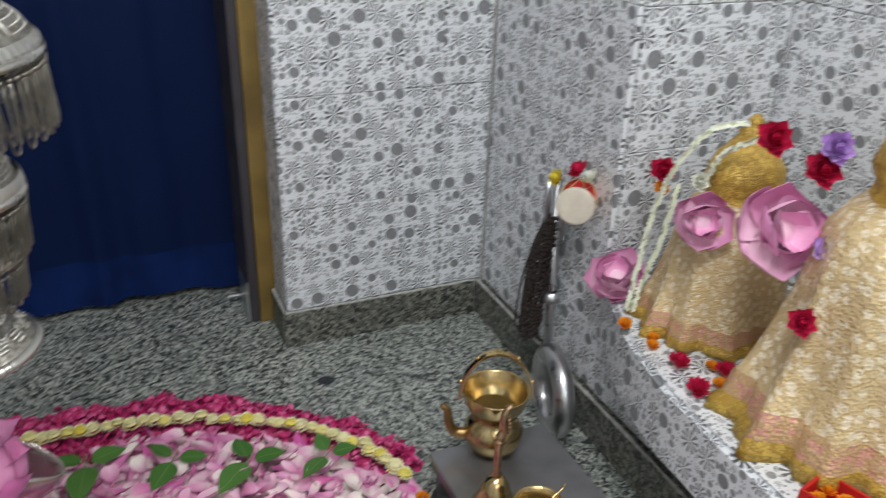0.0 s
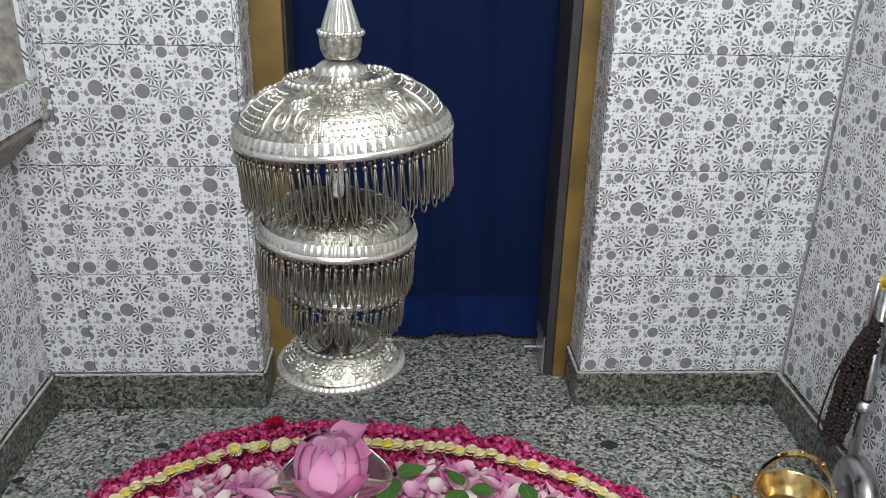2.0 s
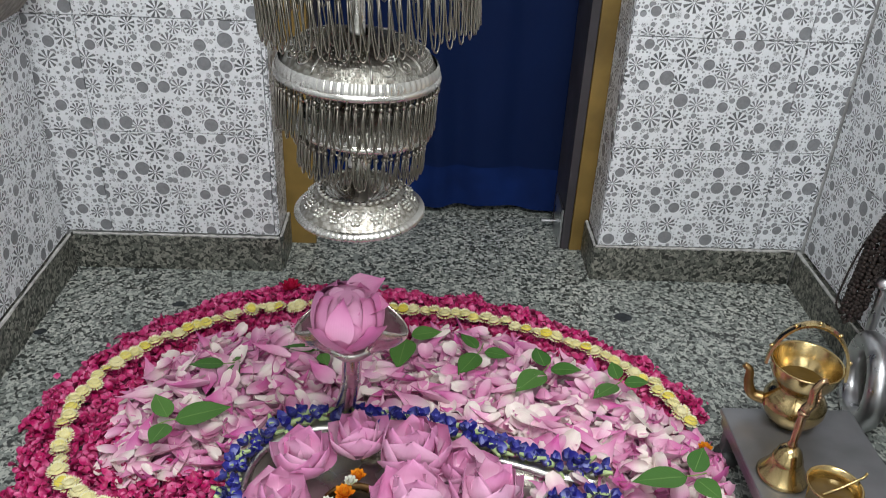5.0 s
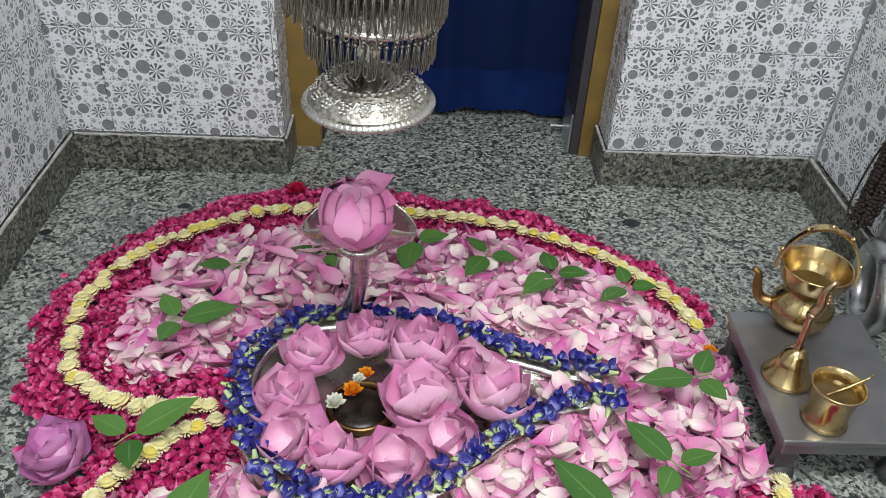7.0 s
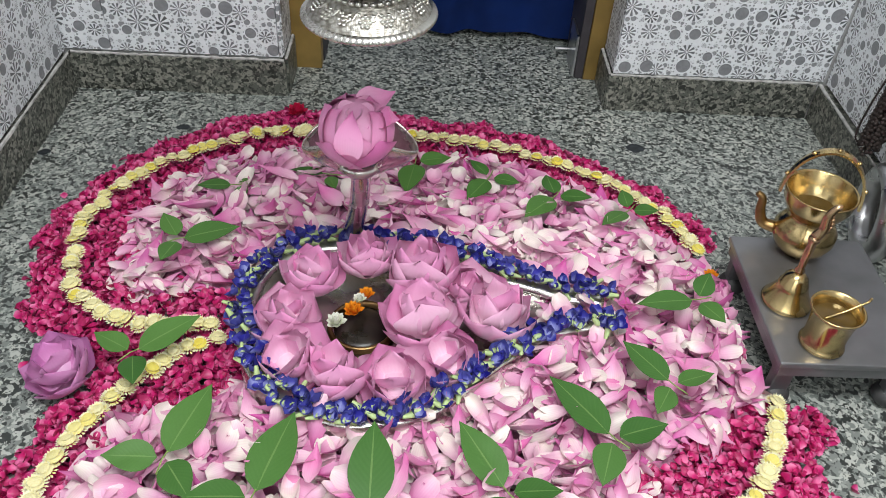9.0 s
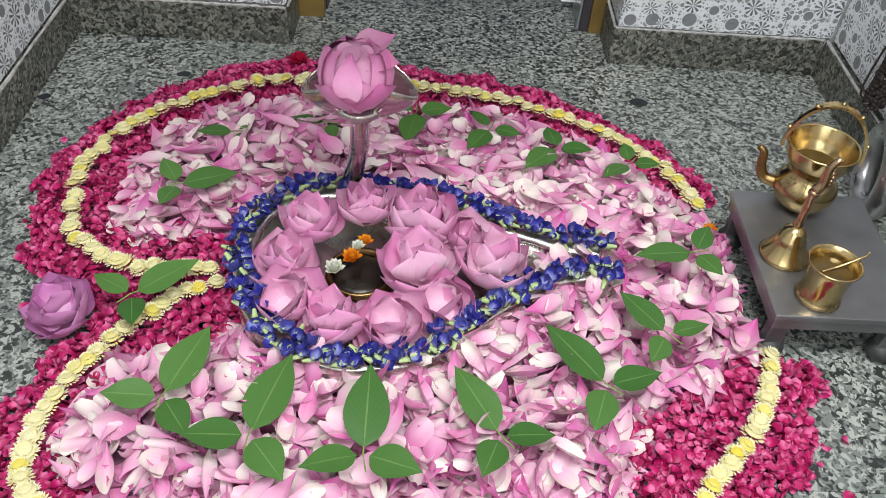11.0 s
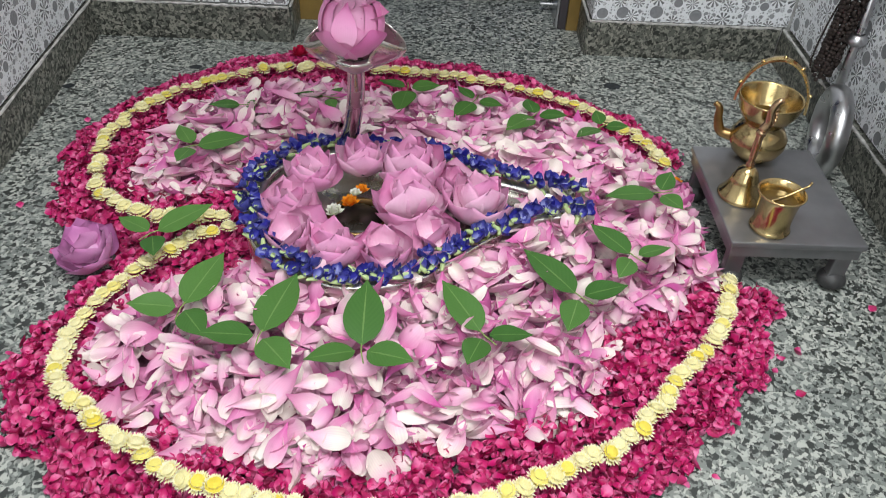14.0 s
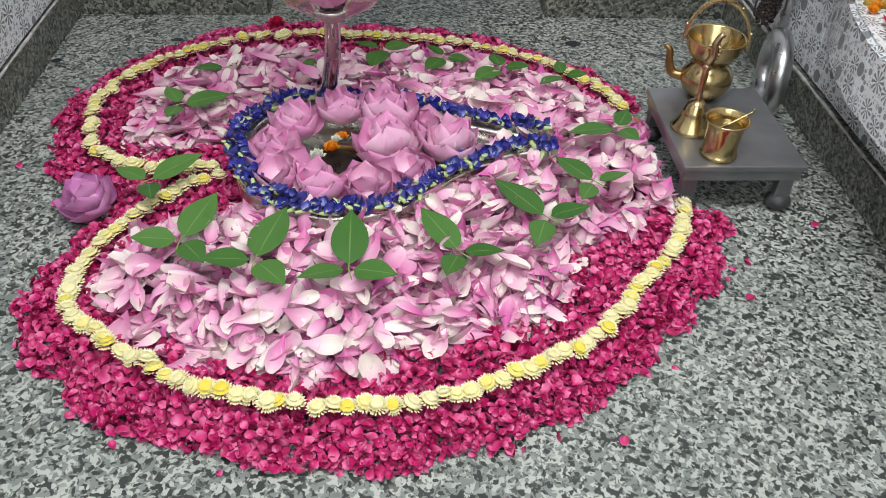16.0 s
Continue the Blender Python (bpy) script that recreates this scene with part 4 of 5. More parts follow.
def bel_leaves():
    big, small = leaflet_mesh(1.0, 0.50), leaflet_mesh(1.0, 0.64)
    # place of the joint, direction and length of the middle leaflet
    rows = [(-0.487, -1.271, 0.098, 71, 0.155), (-0.338, -1.340, 0.106, 74, 0.170), (-0.164, -1.360, 0.100, 90, 0.165), (0.045, -1.319, 0.102, 123, 0.145), (0.225, -1.215, 0.104, 130, 0.160), (0.343, -1.106, 0.112, 126, 0.125),
            (0.433, -0.903, 0.118, -174, 0.124), (-0.591, -0.745, 0.086, 18, 0.130), (-0.510, -0.559, 0.086, -172, 0.085), (-0.314, -0.509, 0.088, 168, 0.090), (-0.115, -0.440, 0.084, -98, 0.140), (0.055, -0.497, 0.088, -120, 0.115),
            (0.200, -0.562, 0.092, -130, 0.130), (0.359, -0.602, 0.090, -137, 0.100), (-0.607, -1.034, 0.068, 36, 0.140)]
    for x, y, z, a, L in rows:
        t = thing("bel_leaf", pose(x, y, z + 0.024, 0, 0, a - 90), "fresh green three-part bel leaf lying on lotus petals", "leaf", group="bel leaves")
        for ang, s, me in ((0, L * 0.88, big), (118 + rng.uniform(-12, 12), L * 0.54, small), (-118 + rng.uniform(-12, 12), L * 0.54, small)):
            o = new("leaflet", me)
            o.parent = t
            o.matrix_basis = pose(0, 0, 0.002, rng.uniform(-2, 10), rng.uniform(-12, 12), ang) @ Matrix.Translation((0, 0.010, 0)) @ Matrix.Diagonal((s, s, s, 1))
        part("stem", tube_bm([(0, 0.012, 0.002), (0, -0.004, 0.002), (0.006, -0.030, 0.0)], 0.0013, 5), M_LEAF_STEM, t)


def blossom(name, m, r, mat, label, n=26, category="flower", group="loose flowers"):
    """A full round flower of many small ruffled petals: marigold or rose. One mesh."""
    pet = petal_arrays(r * 0.85, r * 0.7, 0.3, 0.9, 0.0, 2, 3)
    items = []
    for k in range(n):
        f = (k + 0.5) / n
        el = math.asin(f) * 0.98
        a = k * 2.39996
        items.append((pet, Matrix.Rotation(a, 4, "Z") @ Matrix.Translation((0, r * 0.25 * (1 - f), r * 0.30 + r * 0.15 * f)) @ Matrix.Rotation(0.15 + el, 4, "X")))
    v, f, u = joined(items)
    ob = new(name, arrays_mesh(name, v, f, u, mat))
    ob.matrix_world = m
    return tagged(ob, label, category, group)


# ---- hanging silver canopy ----
def canopy():
    c = thing("hanging_canopy", pose(-0.176, -0.95, 0.112) @ Matrix.Scale(0.958, 4), "three-tiered embossed silver canopy with chain fringes hanging over the altar", "canopy")

    def chain_mesh(span_angle, r, length):
        bm = bmesh.new()
        pts = []
        n = 14
        for k in range(n + 1):
            t = k / n * 2 - 1
            a = t * span_angle * 0.5
            pts.append((r * math.cos(a), r * math.sin(a), -0.008 - length * (1 - abs(t) ** 2.6)))
        tube_bm(pts, [0.00150 if k % 2 else 0.0009 for k in range(n + 1)], 5, bm)
        a = -span_angle * 0.5
        ball_bm((r * math.cos(a), r * math.sin(a), -0.011), 0.0034, bm, 7, 5)
        tube_bm([(r * math.cos(a), r * math.sin(a), 0.0), (r * math.cos(a), r * math.sin(a), -0.009)], 0.0011, 5, bm)
        me = bpy.data.meshes.new("chain")
        bm.to_mesh(me)
        bm.free()
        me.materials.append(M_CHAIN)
        me.polygons.foreach_set("use_smooth", [True] * len(me.polygons))
        return me

    def tier(dx, z, r, tilt, profile, chains, length, ribs):
        base = pose(dx, 0, z, 0, tilt, 0)
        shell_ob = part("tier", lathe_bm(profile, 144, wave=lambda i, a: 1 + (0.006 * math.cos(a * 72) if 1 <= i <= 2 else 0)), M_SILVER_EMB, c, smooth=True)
        shell_ob.matrix_basis = base
        lip = part("lip", lathe_bm([(r * 0.985, -0.004), (r * 1.012, -0.004), (r * 1.018, 0.0), (r * 1.012, 0.004), (r * 0.97, 0.006)], 96), M_SILVER, shell_ob, smooth=True)
        for k in range(ribs):
            a = 2 * math.pi * (k + 0.3) / ribs
            pts = [(q * math.cos(a), q * math.sin(a), h + 0.0008) for q, h in profile[3:-3]]
            part("rib", tube_bm(pts, 0.0018, 6), M_SILVER, shell_ob, smooth=True)
        # raised ornament on the panels between the ribs: scrolls and a blossom, or a blossom over a dotted field
        body = profile[3:-2]

        def on_dome(angle, f):
            q = f * (len(body) - 1)
            i = min(int(q), len(body) - 2)
            w = q - i
            rr, hh = body[i][0] * (1 - w) + body[i + 1][0] * w, body[i][1] * (1 - w) + body[i + 1][1] * w
            return Vector((rr * math.cos(angle), rr * math.sin(angle), hh + 0.0006))

        wide = 2 * math.pi / ribs
        for k in range(ribs):
            mid_a = 2 * math.pi * (k + 0.8) / ribs
            bm = bmesh.new()
            if k % 2 == 0:
                for sgn in (-1, 1):
                    for cf, ca, turns, rad in ((0.30, 0.20, 1.5, 0.20), (0.62, 0.13, 1.2, 0.14)):
                        pts = []
                        for j in range(22):
                            t = j / 21
                            ang = sgn * (turns * 2 * math.pi * t) + 1.2
                            rr = rad * (1 - 0.8 * t)
                            pts.append(on_dome(mid_a + sgn * ca * wide + 0.8 * rr * wide * math.cos(ang), min(0.95, max(0.03, cf + rr * 1.1 * math.sin(ang)))))
                        tube_bm(pts, r * 0.0130, 5, bm)
                for j in range(7):
                    ang = 2 * math.pi * j / 6
                    o = (0.0, 0.0) if j == 6 else (0.075 * math.cos(ang) * wide, 0.10 * math.sin(ang))
                    ball_bm(on_dome(mid_a + o[0], 0.58 + o[1]), r * 0.026, bm, 7, 5)
            else:
                for row in range(8):
                    for col in range(9):
                        ball_bm(on_dome(mid_a + (col / 8 - 0.5) * wide * 0.74 + (0.04 * wide if row % 2 else 0), 0.06 + row * 0.105), r * 0.0110, bm, 5, 4)
                for j in range(6):
                    ang = 2 * math.pi * j / 5
                    o = (0.0, 0.0) if j == 5 else (0.055 * math.cos(ang) * wide, 0.07 * math.sin(ang))
                    ball_bm(on_dome(mid_a + o[0], 0.66 + o[1]), r * 0.022, bm, 7, 5)
            part("relief", bm, M_SILVER, shell_ob, smooth=True)
        # fluted band along the edge
        part("fluted_band", lathe_bm([(r * 0.990, 0.004), (r * 0.985, 0.012), (r * 0.955, 0.019)], 288, wave=lambda i, a: 1 + 0.008 * math.cos(a * 72)), M_SILVER, shell_ob, smooth=True)
        span = 2 * math.pi / chains
        me = chain_mesh(span * 1.0, r * 0.985, length)
        back = chain_mesh(span * 2.0, r * 0.965, length * 1.12)
        inner_row = chain_mesh(span * 1.6, r * 0.90, length * 0.9)
        for k in range(chains // 2):
            o = new("chain", inner_row)
            o.parent = shell_ob
            o.matrix_basis = pose(0, 0, -0.001, 0, 0, math.degrees(span * (2 * k + 1.1)))
        # the plate that closes the tier from below; its dark colour imitates inner shade
        part("soffit", lathe_bm([(r * 0.965, 0.001), (r * 0.5, 0.003), (0.012, 0.004)], 64), M_CHAIN, shell_ob, "plate under the tier, its dark tone standing in for shade", smooth=True)
        for k in range(chains // 2):
            o = new("chain", back)
            o.parent = shell_ob
            o.matrix_basis = pose(0, 0, -0.003, 0, 0, math.degrees(span * (2 * k + 0.5)))
        for k in range(chains):
            o = new("chain", me)
            o.parent = shell_ob
            o.matrix_basis = pose(0, 0, -0.003, 0, 0, math.degrees(span * k) + rng.uniform(-0.5, 0.5)) @ Matrix.Diagonal((1, 1, rng.uniform(0.93, 1.06), 1))
        return shell_ob

    top = tier(0.004, 1.000, 0.150, -3.8, [(0.149, 0.004), (0.147, 0.010), (0.143, 0.018), (0.139, 0.020), (0.131, 0.034), (0.117, 0.047), (0.100, 0.057), (0.084, 0.063), (0.071, 0.066), (0.069, 0.071), (0.064, 0.068)], 78, 0.072, 10)
    mid = tier(-0.008, 0.850, 0.114, 3.0, [(0.111, 0.004), (0.109, 0.010), (0.106, 0.016), (0.103, 0.018), (0.098, 0.028), (0.088, 0.036), (0.074, 0.042), (0.058, 0.046), (0.045, 0.049), (0.030, 0.052), (0.02, 0.055)], 64, 0.062, 8)
    low = tier(-0.002, 0.770, 0.093, 3.6, [(0.093, 0.003), (0.091, 0.008), (0.088, 0.012), (0.085, 0.014), (0.078, 0.022), (0.068, 0.030), (0.058, 0.036), (0.046, 0.042), (0.036, 0.046), (0.028, 0.050), (0.02, 0.055)], 56, 0.046, 8)
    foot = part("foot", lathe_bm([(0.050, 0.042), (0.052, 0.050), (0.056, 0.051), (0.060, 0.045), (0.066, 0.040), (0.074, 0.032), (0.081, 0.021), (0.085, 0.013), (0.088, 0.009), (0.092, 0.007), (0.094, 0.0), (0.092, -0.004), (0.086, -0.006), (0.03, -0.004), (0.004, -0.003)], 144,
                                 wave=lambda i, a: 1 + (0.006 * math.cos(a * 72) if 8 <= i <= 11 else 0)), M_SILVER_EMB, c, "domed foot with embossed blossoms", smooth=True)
    foot.matrix_basis = pose(-0.008, 0, 0.634, 0, -0.8, 0) @ Matrix.Diagonal((1.03, 1.03, 0.74, 1))
    for k in range(16):
        a = 2 * math.pi * k / 16
        bm = bmesh.new()
        for j in range(7):
            ang = 2 * math.pi * j / 6
            q = (0, 0) if j == 6 else (0.085 * math.cos(ang), 0.0065 * math.sin(ang))
            rr = 0.0755 - q[1] * 0.80
            ball_bm((rr * math.cos(a + q[0]), rr * math.sin(a + q[0]), 0.0305 + q[1] * 0.9), 0.0034, bm, 7, 5)
        pts = [((0.0705 + 0.004 * math.sin(t * 6.28)) * math.cos(a + 0.1 + 0.2 * t), (0.0705 + 0.004 * math.sin(t * 6.28)) * math.sin(a + 0.1 + 0.2 * t), 0.037 - 0.005 * math.sin(t * 6.28)) for t in (j / 12 for j in range(13))]
        tube_bm(pts, 0.0018, 5, bm)
        part("blossom_relief", bm, M_SILVER, foot, smooth=True)
    part("fluted_edge", lathe_bm([(0.087, 0.011), (0.0935, 0.0075), (0.0955, 0.001), (0.093, -0.004)], 288, wave=lambda i, a: 1 + 0.008 * math.cos(a * 72)), M_SILVER, foot, smooth=True)
    part("bowl", lathe_bm([(0.050, 0.040), (0.042, 0.024), (0.026, 0.012), (0.010, 0.010)], 72, wave=lambda i, a: 1 + 0.03 * math.cos(a * 24)), M_SILVER, foot, smooth=True)

    def beads(parent, r, z, n, br):
        me = bpy.data.meshes.new("bead")
        b = ball_bm((0, 0, 0), br, None, 8, 6, 1.1)
        b.to_mesh(me)
        b.free()
        me.materials.append(M_SILVER)
        me.polygons.foreach_set("use_smooth", [True] * len(me.polygons))
        for k in range(n):
            o = new("bead", me)
            o.parent = parent
            a = 2 * math.pi * k / n
            o.matrix_basis = pose(r * math.cos(a), r * math.sin(a), z)

    beads(top, 0.070, 0.071, 38, 0.0052)
    beads(foot, 0.056, 0.052, 36, 0.0045)
    beads(foot, 0.066, 0.036, 40, 0.0040)
    part("plate", lathe_bm([(0.066, 0.067), (0.058, 0.069), (0.040, 0.072), (0.034, 0.078), (0.022, 0.082), (0.016, 0.084)], 96, wave=lambda i, a: 1 + 0.04 * math.cos(a * 32)), M_SILVER, top, smooth=True)
    part("column", lathe_bm([(0.013, 0.63), (0.013, 0.70), (0.018, 0.71), (0.013, 0.72), (0.011, 0.80), (0.016, 0.81), (0.011, 0.82), (0.011, 1.07)], 32), M_SILVER, c, smooth=True).location = (-0.008, 0, 0)
    part("knob", lathe_bm([(0.012, 1.060), (0.024, 1.063), (0.031, 1.069), (0.034, 1.077), (0.032, 1.086), (0.024, 1.092), (0.012, 1.095)], 96, wave=lambda i, a: 1 + 0.05 * abs(math.cos(a * 8))), M_SILVER, c, smooth=True).location = (0.003, 0, 0)
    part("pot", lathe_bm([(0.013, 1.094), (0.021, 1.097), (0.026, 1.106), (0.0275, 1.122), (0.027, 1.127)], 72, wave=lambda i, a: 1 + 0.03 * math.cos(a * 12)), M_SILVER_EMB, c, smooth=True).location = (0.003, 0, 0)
    pot_ring = part("collar", lathe_bm([(0.024, 1.126), (0.029, 1.127), (0.0295, 1.130), (0.028, 1.133), (0.023, 1.133)], 48), M_SILVER, c, smooth=True)
    pot_ring.location = (0.004, 0, 0)
    beads(pot_ring, 0.0285, 1.130, 22, 0.0036)
    part("spire", lathe_bm([(0.025, 1.133), (0.022, 1.145), (0.017, 1.16), (0.011, 1.18), (0.008, 1.20), (0.010, 1.205), (0.006, 1.212), (0.003, 1.215)], 72, wave=lambda i, a: 1 + 0.05 * math.cos(a * 14)), M_SILVER, c, smooth=True).location = (0.004, 0, 0)
    part("rod", tube_bm([(0.004, 0, 1.21), (0.004, 0, 2.70)], 0.004, 8), M_STEEL, c)


# ---- brass things on the low table ----
def low_table():
    t = thing("low_table", pose(0, 0, 0), "low grey steel table with rounded feet standing beside the flowers", "table")
    part("top", box_bm(0.553, -1.048, 0.119, 0.832, -0.697, 0.133, 0.003), M_TABLE, t)
    part("apron", box_bm(0.559, -1.042, 0.092, 0.826, -1.036, 0.1185, 0.001), M_TABLE, t)
    part("apron", box_bm(0.559, -1.0355, 0.092, 0.564, -0.709, 0.1185, 0.001), M_TABLE, t)
    # unseen back and right aprons, added to keep light from under the top
    part("apron", box_bm(0.559, -0.708, 0.092, 0.826, -0.703, 0.1185, 0.001), M_TABLE, t)
    part("apron", box_bm(0.821, -1.0355, 0.092, 0.826, -0.709, 0.1185, 0.001), M_TABLE, t)
    for x in (0.582, 0.804):
        for y in (-1.020, -0.724):
            leg = part("leg", box_bm(x - 0.018, y - 0.012, 0.03, x + 0.018, y + 0.012, 0.1185, 0.003), M_TABLE, t)
            part("foot", ball_bm((x, y, 0.0222), 0.030, None, 16, 10, 0.74), M_RUBBER, leg, "dark rounded rubber foot", smooth=True)


def lota():
    t = thing("brass_pot", pose(0.682, -0.736, 0.134, 0, 0, -22) @ Matrix.Scale(1.05, 4), "polished brass water pot with a flared mouth, spout and arched handle", "pot")
    part("body", lathe_bm([(0.003, 0.001), (0.030, 0.0), (0.034, 0.006), (0.050, 0.020), (0.059, 0.040), (0.059, 0.058), (0.048, 0.076), (0.038, 0.086), (0.039, 0.090)], 64), M_BRASS, t, smooth=True)
    neck = part("mouth", lathe_bm([(0.038, 0.088), (0.040, 0.092), (0.052, 0.104), (0.062, 0.124), (0.066, 0.146), (0.067, 0.149), (0.065, 0.150), (0.062, 0.146), (0.056, 0.122), (0.046, 0.106), (0.034, 0.094)], 64), M_BRASS, t, smooth=True)
    part("water", lathe_bm([(0.046, 0.104), (0.02, 0.1045), (0.001, 0.1045)], 32), M_WATER, neck)
    arch = [(0.070 * math.cos(a), 0.0, 0.128 + 0.105 * math.sin(a)) for a in (math.pi * k / 28 for k in range(29))]
    hb = bmesh.new()
    for sgn in (1,):
        rows = []
        for x, y, z in arch:
            q = Vector((x, 0, z - 0.128)).normalized()
            rows.append([hb.verts.new((x + q.x * o, w, z + q.z * o)) for o, w in ((-0.002, -0.009), (0.003, -0.009), (0.0045, 0.0), (0.003, 0.009), (-0.002, 0.009))])
        for a, b in zip(rows, rows[1:]):
            for k in range(5):
                hb.faces.new((a[k], a[(k + 1) % 5], b[(k + 1) % 5], b[k]))
    h = part("handle", hb, M_BRASS, t)
    for k in (3, 9, 14, 19, 25):
        x, y, z = arch[k]
        part("stud", ball_bm((x * 1.05, 0, z + 0.004), 0.0045, None, 8, 6), M_BRASS, h, smooth=True)
    part("spout", tube_bm(catmull([(-0.050, 0.0, 0.040), (-0.078, 0.0, 0.045), (-0.090, 0.0, 0.070), (-0.094, 0.0, 0.098), (-0.106, 0.0, 0.108)], 6), [0.013 - 0.0003 * k for k in range(25)], 14), M_BRASS_DARK, t, "curved darker brass spout", smooth=True)


def hand_bell():
    t = thing("hand_bell", pose(0.612, -0.888, 0.134) @ Matrix.Diagonal((1.05, 1.05, 1.22, 1)), "polished brass hand bell with an ornate upright handle", "bell")
    part("body", lathe_bm([(0.044, 0.0), (0.046, 0.003), (0.043, 0.007), (0.035, 0.018), (0.029, 0.030), (0.027, 0.034), (0.027, 0.038), (0.025, 0.040), (0.021, 0.052), (0.012, 0.060), (0.006, 0.062)], 56), M_BRASS, t, smooth=True)
    part("handle", lathe_bm([(0.005, 0.060), (0.009, 0.064), (0.009, 0.068), (0.006, 0.072), (0.0072, 0.085), (0.0078, 0.105), (0.007, 0.122), (0.010, 0.126), (0.010, 0.131), (0.007, 0.135), (0.001, 0.136)], 28), M_COPPER, t, smooth=True)
    crest = bmesh.new()
    tube_bm(catmull([(0, 0, 0.133), (0.008, 0, 0.150), (0.006, 0, 0.172), (0.014, 0, 0.188), (0.022, 0, 0.190)], 6), [0.009, 0.0095] + [0.009 - 0.0002 * k for k in range(23)], 12, crest)
    for k in range(7):
        ball_bm((0.016 + 0.003 * math.sin(k), 0.0, 0.145 + 0.007 * k), 0.0042, crest, 7, 5)
    part("crest", crest, M_COPPER, t, "figured finial on the bell's handle", smooth=True)


def brass_cup():
    t = thing("brass_cup", pose(0.643, -0.996, 0.134) @ Matrix.Diagonal((0.99, 0.99, 1.10, 1)), "small brass cup of liquid with a thin spoon in it", "cup")
    part("body", lathe_bm([(0.003, 0.001), (0.040, 0.0), (0.042, 0.003), (0.040, 0.007), (0.037, 0.010), (0.038, 0.040), (0.041, 0.068), (0.047, 0.078), (0.049, 0.081), (0.047, 0.083), (0.044, 0.080), (0.038, 0.068), (0.034, 0.012), (0.003, 0.010)], 56), M_BRASS, t, smooth=True)
    part("liquid", lathe_bm([(0.0385, 0.062), (0.02, 0.062), (0.001, 0.062)], 32), M_WATER, t)
    part("spoon", tube_bm(catmull([(-0.020, -0.004, 0.062), (0.010, 0.002, 0.070), (0.038, 0.006, 0.084), (0.054, 0.010, 0.090), (0.058, 0.011, 0.098)], 5), 0.0024, 8), M_BRASS, t, smooth=True)


# ---- niche side ----
LEDGE_TOP = 0.410


def ledge():
    """The projecting tiled ledge on which the idols sit."""
    l = thing("idol_ledge", pose(0, 0, 0), "projecting white tiled ledge carrying two dressed idols", "ledge", kind="structure")
    bm = bmesh.new()
    outline = [(1.040, -0.575), (1.010, -0.605), (0.978, -0.690), (0.940, -0.780), (0.912, -0.880), (0.890, -1.000), (0.882, -1.150), (0.878, -1.4), (0.878, -2.4), (1.42, -2.4), (1.42, -0.603), (1.045, -0.603)]
    lo = [bm.verts.new((x, y, 0.265)) for x, y in outline]
    hi = [bm.verts.new((x, y, LEDGE_TOP)) for x, y in outline]
    bm.faces.new(hi)
    bm.faces.new(list(reversed(lo)))
    for k in range(len(lo)):
        bm.faces.new((lo[k], lo[(k + 1) % len(lo)], hi[(k + 1) % len(lo)], hi[k]))
    bmesh.ops.recalc_face_normals(bm, faces=bm.faces)
    bmesh.ops.bevel(bm, geom=[e for e in bm.edges if all(v.co.z > 0.40 for v in e.verts)], offset=0.010, segments=3, affect="EDGES")
    part("slab", bm, M_TILE_BLOCK, l)


def tile_block_material():
    m = M_TILE.copy()
    m.name = "star_tile_block"
    nt = m.node_tree
    # lay the same pattern over the faces of a block that runs along y
    tc = [n for n in nt.nodes if n.type == "TEX_COORD"][0]
    comb = nt.nodes.new("ShaderNodeCombineXYZ")
    sep = nt.nodes.new("ShaderNodeSeparateXYZ")
    add = nt.nodes.new("ShaderNodeMath")
    nt.links.new(tc.outputs["Object"], sep.inputs[0])
    nt.links.new(sep.outputs[0], add.inputs[0])
    nt.links.new(sep.outputs[2], add.inputs[1])
    nt.links.new(sep.outputs[1], comb.inputs[0])
    nt.links.new(add.outputs[0], comb.inputs[1])
    for link in list(nt.links):
        if link.from_node == tc and link.to_node != sep:
            to = link.to_socket
            nt.links.remove(link)
            nt.links.new(comb.outputs[0], to)
    return m


M_TILE_BLOCK = tile_block_material()


